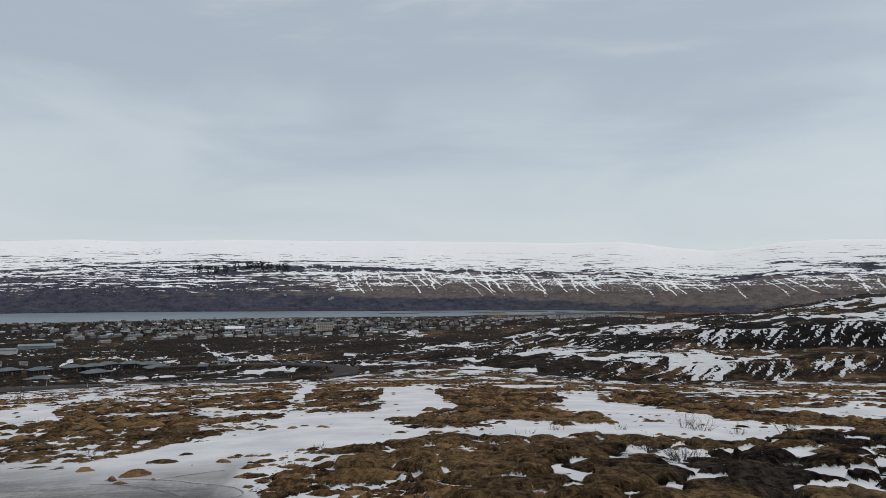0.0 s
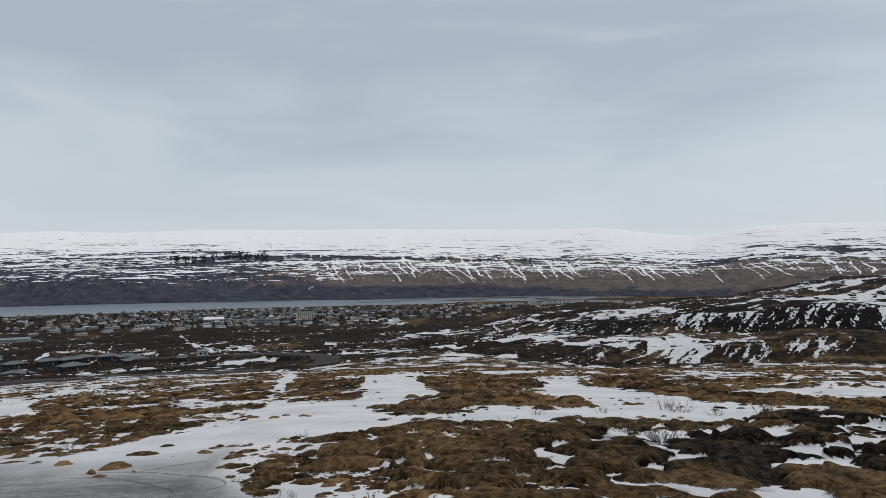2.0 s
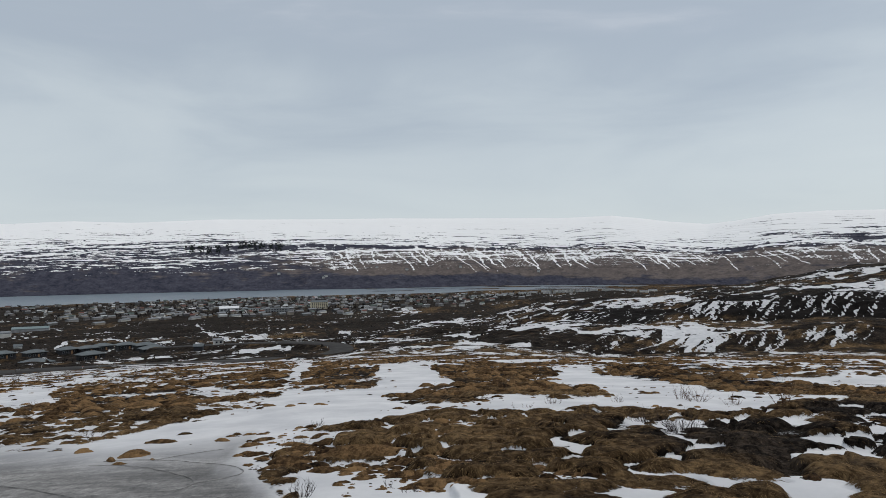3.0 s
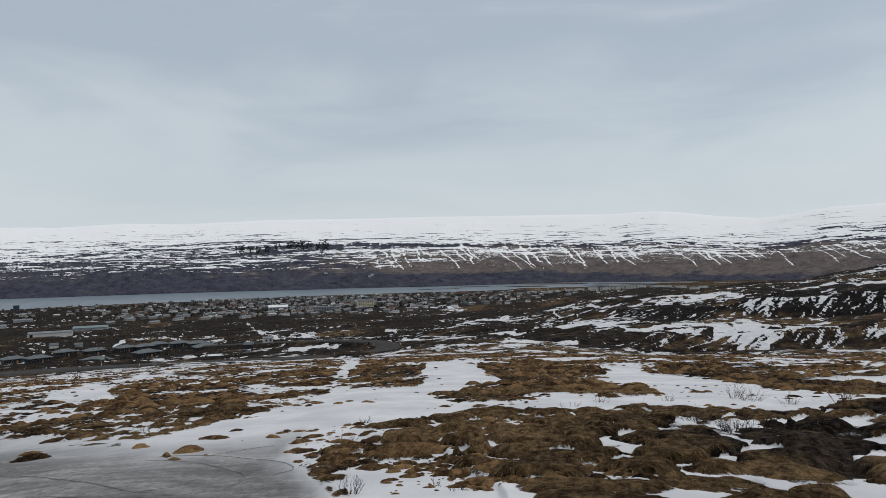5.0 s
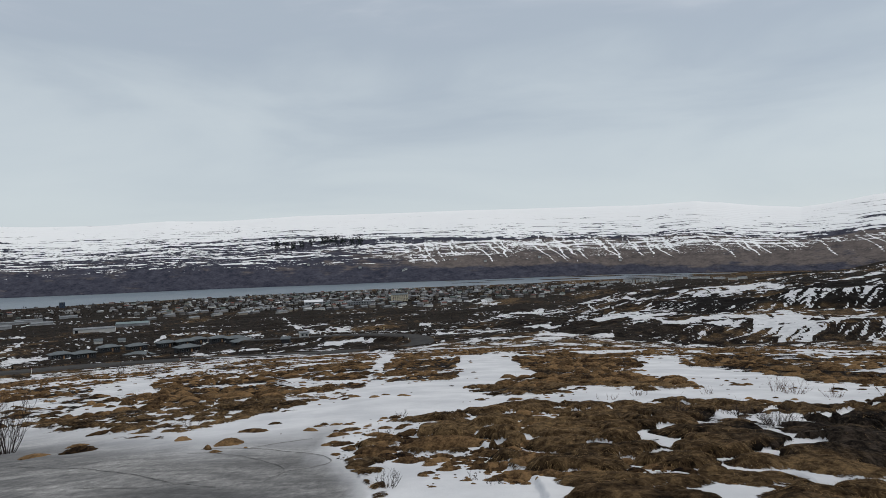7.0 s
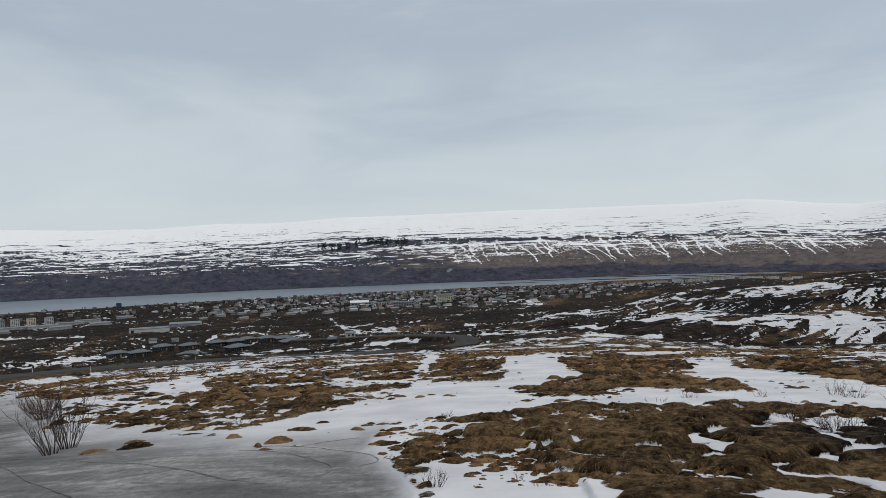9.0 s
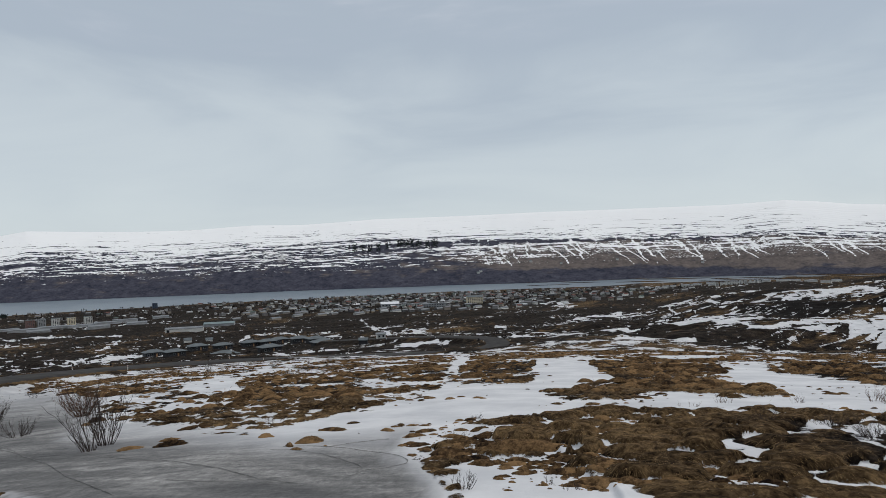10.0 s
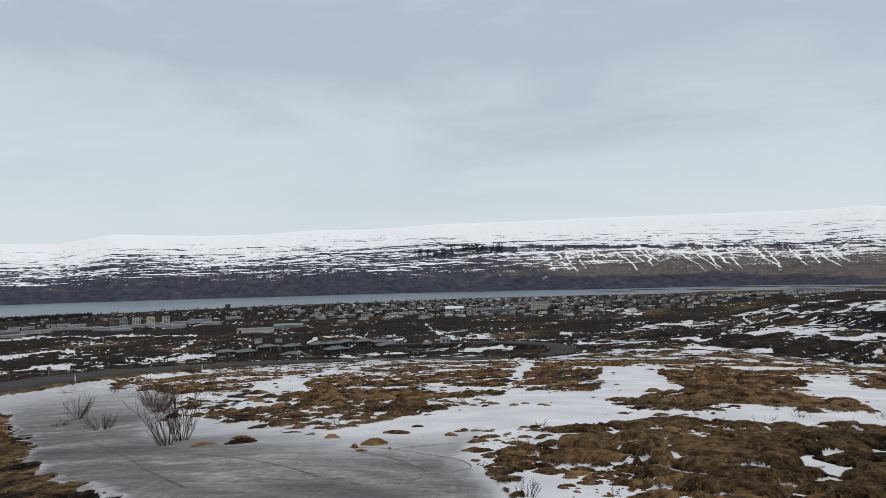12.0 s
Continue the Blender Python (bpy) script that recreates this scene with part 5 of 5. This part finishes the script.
SHRUBS = [  # bearing, distance, height, width, stems, twig colour
    (-39.9, 16.9, 1.15, 0.75, 15, 0), (-40.4, 32.0, 1.3, 1.7, 60, 1), (-38.9, 17.9, 1.2, 0.9, 22, 0), (-46.0, 34.0, 1.1, 1.3, 20, 0), (-44.3, 24.7, 0.62, 1.0, 26, 0),
    (-47.1, 30.0, 0.34, 0.9, 26, 0), (-12.05, 13.3, 0.24, 0.60, 26, 0), (19.4, 21.2, 0.55, 0.9, 12, 1), (20.5, 20.5, 0.5, 1.0, 12, 1), (9.3, 19.7, 0.35, 0.6, 10, 1),
    (6.8, 18.8, 0.3, 0.7, 10, 1), (-10.2, 16.2, 0.25, 0.7, 14, 0), (19.2, 13.2, 0.42, 0.8, 40, 0), (-26.6, 18.0, 0.35, 0.5, 10, 1), (-11.7, 8.3, 0.34, 0.35, 9, 0),
    (-2.7, 8.1, 0.22, 0.25, 7, 0), (-4.6, 8.4, 0.2, 0.2, 5, 0), (26.5, 19.0, 0.7, 0.6, 10, 1), (-33.0, 60.0, 0.7, 0.9, 12, 0), (-41.5, 70.0, 0.9, 1.0, 12, 0),
    (-37.8, 72.0, 1.0, 1.1, 14, 0), (-43.5, 62.0, 0.8, 0.8, 12, 0), (-31.5, 90.0, 1.6, 1.1, 14, 0), (14.5, 20.5, 0.3, 0.6, 10, 1), (23.0, 20.0, 0.35, 0.6, 10, 1),
    (8.5, 40.0, 0.4, 0.9, 14, 0), (-0.5, 26.0, 0.35, 0.6, 12, 0), (12.0, 13.8, 0.3, 0.5, 22, 0), (16.5, 14.6, 0.35, 0.7, 30, 0), (-30.5, 34.0, 0.5, 0.7, 14, 1),
]
for k, (bearing, far, tall, wide, stems, hue) in enumerate(SHRUBS):
    size = "tall bare" if tall > 1 else "bare" if tall > 0.5 else "low bare"
    where = "on the icy flat" if bearing < -38 else "among snow and hummocks"
    s = shrub(f"{size} {'reddish' if hue else 'dark'} willow shrub {where}", tall, wide, stems, 100 + k, REDBARK if hue else BARK)
    settle(s, bearing, far)


def hummock_places():
    rng = np.random.default_rng(21)
    cell = 0.37
    gx, gy = np.meshgrid(np.arange(-90, 75, cell), np.arange(4, 112, cell))
    gx, gy = gx.ravel(), gy.ravel()
    x, y = gx + rng.uniform(-0.2, 0.2, gx.size), gy + rng.uniform(-0.2, 0.2, gx.size)
    r, az = np.hypot(x, y), np.degrees(np.arctan2(x, y))
    k = (r > 24) & (r < 112) & (az > -56) & (az < 39)
    x, y, r, az = x[k], y[k], r[k], az[k]
    z, snow, straw, dark, ice, fell = land(x, y)
    off, _ = road_near(x, y)
    lots = np.where(snow < 0.0, 0.55 - 0.17 * ease(20, 12, r), np.where(snow < 0.55, 0.13, 0.02)) * (ice < 0.3)
    drifted = np.clip(field_covers(x, y)[0], 0, 1)
    lots = lots * (1 - 0.85 * drifted) * (0.45 + 0.55 * ease(-0.5, 0.3, fbm(x / 5, y / 5, 2, 85)))
    k = (rng.random(x.size) < lots) & (off > 7)
    x, y, z, snow, straw = x[k], y[k], z[k], snow[k], straw[k]
    rad = (0.08 + 0.27 * rng.random(x.size) ** 1.9) * np.where(snow > 0.3, 0.6, 1.0) * (1 + 0.25 * ease(18, 11, np.hypot(x, y))) * (0.75 + 0.4 * ease(-0.4, 0.4, fbm(x / 7, y / 7, 2, 87)))
    tall = rad * rng.uniform(0.32, 0.62, x.size)
    # tufts and stones that just break the snow
    more = 26000
    ta, td = np.radians(rng.uniform(-50, 38, more)), 1 / rng.uniform(1 / 75, 1 / 8, more)
    tx, ty = td * np.sin(ta), td * np.cos(ta)
    tz, ts, _, _, ti, _ = land(tx, ty)
    k = (ts > 0.1) & (ti < 0.3) & (rng.random(more) < 0.75 * ease(0.0, 0.6, fbm(tx / 2.6, ty / 2.6, 3, 93)))
    k &= rng.random(more) > 0.8 * np.clip(field_covers(tx, ty)[0], 0, 1)
    size = (0.025 + 0.15 * rng.random(more)[k] ** 3) * (1 + td[k] / 60)
    x, y, z = np.append(x, tx[k]), np.append(y, ty[k]), np.append(z, tz[k])
    rad, tall = np.append(rad, size), np.append(tall, size * 0.30)
    a = np.radians([q[0] for q in MOUNDS])
    d = np.array([q[1] for q in MOUNDS])
    mx, my = d * np.sin(a), d * np.cos(a)
    x, y, z = np.append(x, mx), np.append(y, my), np.append(z, land(mx, my)[0])
    return x, y, z, np.append(rad, [q[2] for q in MOUNDS]), np.append(tall, [q[3] for q in MOUNDS])


def dome_mesh(name, x, y, z, rad, tall, around, up, seed):
    """Squat uneven domes, footed a little under the ground, in one mesh."""
    rng = np.random.default_rng(seed)
    n = len(x)
    th = np.arange(around) * 2 * math.pi / around
    lobes = 1 + 0.18 * np.sin(2 * th[None] + rng.uniform(0, 6.3, (n, 1))) + 0.10 * np.sin(3 * th[None] + rng.uniform(0, 6.3, (n, 1))) + rng.normal(0, 0.05, (n, around))
    out = 1.12 * (1 - np.arange(up) / up) ** 0.8
    lift = (1 - (out / 1.12) ** 2) ** 0.85
    stretch, turn = rng.uniform(0.9, 1.5, (n, 1)), rng.normal(0, 0.5, (n, 1))
    ux, uy = np.cos(th)[None] * stretch, np.sin(th)[None] / stretch
    ux, uy = (ux * np.cos(turn) - uy * np.sin(turn)) * lobes, (ux * np.sin(turn) + uy * np.cos(turn)) * lobes
    wob = rng.normal(0, 0.04, (n, up, around))
    px = x[:, None, None] + rad[:, None, None] * out[None, :, None] * ux[:, None, :] * (1 + wob)
    py = y[:, None, None] + rad[:, None, None] * out[None, :, None] * uy[:, None, :] * (1 + wob)
    slope = -0.118 * ((py - y[:, None, None]) * (y / np.hypot(x, y))[:, None, None] + (px - x[:, None, None]) * (x / np.hypot(x, y))[:, None, None])
    pz = z[:, None, None] - 0.05 + (tall[:, None, None] + 0.05) * (lift[None, :, None] * (1 + 1.2 * wob)) + slope
    co = np.stack([px, py, pz], -1).reshape(n, up * around, 3)
    tip = np.stack([x + rad * rng.normal(0, 0.08, n), y, z + tall * 0.98], -1)[:, None]
    co = np.concatenate([co, tip], 1)
    size = up * around + 1
    quads = np.array([(k * around + s, k * around + (s + 1) % around, (k + 1) * around + (s + 1) % around, (k + 1) * around + s) for k in range(up - 1) for s in range(around)])
    caps = np.array([((up - 1) * around + s, (up - 1) * around + (s + 1) % around, up * around) for s in range(around)])
    base = np.arange(n)[:, None, None] * size
    loops = np.concatenate([(base + quads[None]).reshape(-1), (base + caps[None]).reshape(-1)])
    nq, nc = n * len(quads), n * len(caps)
    starts = np.concatenate([np.arange(nq) * 4, nq * 4 + np.arange(nc) * 3])
    me = bpy.data.meshes.new(name)
    me.vertices.add(n * size)
    me.vertices.foreach_set("co", co.reshape(-1).astype(np.float32))
    me.loops.add(len(loops))
    me.loops.foreach_set("vertex_index", loops.astype(np.int32))
    me.polygons.add(nq + nc)
    me.polygons.foreach_set("loop_start", starts.astype(np.int32))
    me.polygons.foreach_set("use_smooth", np.ones(nq + nc, bool))
    me.update(calc_edges=True)
    return me


def turf_material(name, per_island, dark_end, mid, light):
    m = Mat(name, 0.9, spec=0.02)
    combed = m.noise(9, 6, 0.65, (1.0, 0.45, 1.6))
    grain = m.math("ADD", m.math("MULTIPLY", m.noise(26, 6, 0.75), 0.45), m.math("MULTIPLY", combed, 0.55))
    tone = m.math("ADD", m.math("MULTIPLY", m.geo.outputs["Random Per Island"], per_island), m.math("MULTIPLY", m.noise(0.42, 5, 0.6), 0.62))
    tone = m.math("ADD", tone, m.math("MULTIPLY_ADD", grain, 1.5, -0.46))
    m.colour(m.ramp(tone, (0.48, dark_end), (0.68, mid), (0.94, light)))
    m.bump(grain, 0.7, 0.04)
    return m.m


def hummocks():
    turf = turf_material("matted_hummock_turf", 0.30, (0.008, 0.006, 0.005), (0.058, 0.036, 0.019), (0.20, 0.125, 0.062))
    blade = turf_material("dry_grass_blades", 0.34, (0.034, 0.022, 0.011), (0.150, 0.096, 0.044), (0.35, 0.235, 0.115))
    x, y, z, rad, tall = hummock_places()
    near = np.hypot(x, y) < 21
    for name, pick, around, up, label in (("hummocks_near", near, 22, 9, "small brown turf mounds and tufts standing out of the snow"),
                                          ("hummocks_far", ~near, 7, 3, "small brown grass hummocks dotted over thawing snow")):
        me = dome_mesh(name, x[pick], y[pick], z[pick], rad[pick], tall[pick], around, up, 5)
        me.materials.append(turf)
        tagged(new("grass_hummocks", me), label, "hummocks", kind="stuff")
    # bent blades lying down the sides of the near hummocks
    rng = np.random.default_rng(8)
    count = 150000
    a, r = np.radians(rng.uniform(-55, 38, count)), 1 / rng.uniform(1 / 24, 1 / 7.2, count)
    x, y = r * np.sin(a), r * np.cos(a)
    z, snow, straw, dark, ice, _ = land(x, y)
    keep = (snow < -0.22) & (ice < 0.6) & (rng.random(count) < 0.04 + 0.8 * straw)
    x, y, r, z = x[keep], y[keep], r[keep], z[keep]
    gx, gy = (land(x + 0.05, y)[0] - z) / 0.05, (land(x, y + 0.05)[0] - z) / 0.05
    steep = np.hypot(gx, gy) + 1e-6
    px, py, pz = x, y, z - 0.008
    flow = 2.6 * fbm(px / 1.1, py / 1.1, 2, 91) - 0.6
    pull = np.clip(steep * 2, 0, 1.3) / steep
    bx, by = -gx * pull + 0.6 * np.cos(flow) + rng.normal(0, 0.25, len(x)), -gy * pull + 0.6 * np.sin(flow) + rng.normal(0, 0.25, len(x))
    ln = np.hypot(bx, by) + 1e-6
    bx, by = bx / ln, by / ln
    size = rng.uniform(0.07, 0.20, len(x))
    drop = np.clip(gx * bx + gy * by, -0.9, 0.25)
    wide = rng.uniform(0.001, 0.0026, len(x)) * np.clip(r / 9, 1, 2.2)
    sx, sy = -by * wide, bx * wide
    rows = []
    for g, up, w in ((0.0, 0.0, 1.0), (0.5, 0.07, 0.8), (1.0, 0.0, 0.1)):
        qx, qy = px + bx * size * g * 0.8, py + by * size * g * 0.8
        qz = pz + size * up + drop * size * g * 0.8
        rows.append(np.stack([np.stack([qx - sx * w, qy - sy * w, qz], 1), np.stack([qx + sx * w, qy + sy * w, qz], 1)], 1))
    co = np.stack(rows, 1).reshape(-1, 3)
    k = np.arange(len(x))[:, None, None] * 6
    quads = (k + np.array([[0, 1, 3, 2], [2, 3, 5, 4]])[None]).reshape(-1, 4)
    me = bpy.data.meshes.new("dry_grass")
    me.vertices.add(len(co))
    me.vertices.foreach_set("co", co.ravel().astype(np.float32))
    me.loops.add(quads.size)
    me.loops.foreach_set("vertex_index", quads.ravel().astype(np.int32))
    me.polygons.add(len(quads))
    me.polygons.foreach_set("loop_start", np.arange(0, quads.size, 4, dtype=np.int32))
    me.update(calc_edges=True)
    me.materials.append(blade)
    tagged(new("dry_grass", me), "bent straw-coloured grass on the hummocks", "grass", kind="stuff")


hummocks()


def clumps(name, label, places, sizes, material, tall=1.3, bits=4, seed=3):
    """Far trees as ragged heaps of small leaf clumps, all in one mesh."""
    rng = np.random.default_rng(seed)
    octa = np.array([(1, 0, 0), (0, 1, 0), (-1, 0, 0), (0, -1, 0), (0, 0, 1.2), (0, 0, -1)], float)
    tri = np.array([(0, 1, 4), (1, 2, 4), (2, 3, 4), (3, 0, 4), (1, 0, 5), (2, 1, 5), (3, 2, 5), (0, 3, 5)])
    n = len(places)
    off = rng.normal(0, 1, (n, bits, 3)) * np.array([0.42, 0.42, 0.38 * tall]) + np.array([0, 0, 0.75 * tall])
    rad = rng.uniform(0.28, 0.62, (n, bits, 1, 1))
    shape = octa[None, None] * rad * rng.uniform(0.6, 1.4, (n, bits, 6, 1))
    co = places[:, None, None, :] + (off[:, :, None, :] + shape) * sizes[:, None, None, None]
    faces = (np.arange(n * bits)[:, None, None] * 6 + tri[None]).reshape(-1, 3)
    me = bpy.data.meshes.new(name)
    me.from_pydata(co.reshape(-1, 3).tolist(), [], faces.tolist())
    me.materials.append(material)
    return tagged(new(name, me), label, "trees", kind="stuff")


def woods():
    m = Mat("bare_birch_crowns", 0.9, spec=0.1)
    g = m.t.nodes.new("ShaderNodeNewGeometry")
    m.colour(m.ramp(g.outputs["Random Per Island"], (0.0, (0.007, 0.007, 0.007)), (0.6, (0.020, 0.017, 0.016)), (1.0, (0.045, 0.037, 0.029))))
    p = Mat("dark_spruce_crowns", 0.9, spec=0.1)
    g = p.t.nodes.new("ShaderNodeNewGeometry")
    p.colour(p.ramp(g.outputs["Random Per Island"], (0.0, (0.007, 0.010, 0.010)), (1.0, (0.022, 0.030, 0.026))))
    rng = np.random.default_rng(12)

    def spread(count, a0, a1, r0, r1, low, high, keep=None):
        a, r = np.radians(rng.uniform(a0, a1, count)), rng.uniform(r0, r1, count)
        if keep:
            k = keep(np.degrees(a), r)
            a, r = a[k], r[k]
        x, y = r * np.sin(a), r * np.cos(a)
        return np.stack([x, y, land(x, y)[0] - 0.3], 1), rng.uniform(low, high, len(x))

    def grown(a, r):
        thin = np.interp(a, [-51, -40, -30, -18, -6, 2, 8], [1500, 1500, 1350, 1150, 1250, 1550, 1800])
        return (r > thin) & (fbm(a * 0.9, r / 90, 3, 81) > -0.15)

    clumps("town_trees", "dark leafless garden trees between the town's houses", *spread(2000, -52, 8, 1050, 2380, 1.6, 3.4, grown), m.m)
    clumps("headland_wood", "dark wood on the low headland by the water", *spread(900, -52, -45, 2080, 2300, 2.2, 4), p.m, seed=4)
    clumps("heath_bushes", "dark low bushes on the heath", *spread(1500, -54, 8, 240, 1080, 0.4, 1.1, lambda a, r: fbm(a * 0.7, r / 60, 2, 83) > 0.0), m.m, seed=6)
    a = np.repeat(np.linspace(-20.2, -12.4, 60), 4) + rng.normal(0, 0.025, 240)
    r = 3775 + np.tile(np.linspace(-45, 45, 4), 60) + 25 * np.sin(a * 1.1) + rng.normal(0, 6, 240)
    keep = fbm(a * 3.1, r / 300, 2, 89) > -0.05
    a, r = np.radians(a[keep]), r[keep]
    x, y = r * np.sin(a), r * np.cos(a)
    clumps("spruce_plantation", "dark spruce plantation on the snowy fell side", np.stack([x, y, land(x, y)[0] - 1], 1), rng.uniform(5, 8, len(x)), p.m, 2.1, 5, 7)


woods()
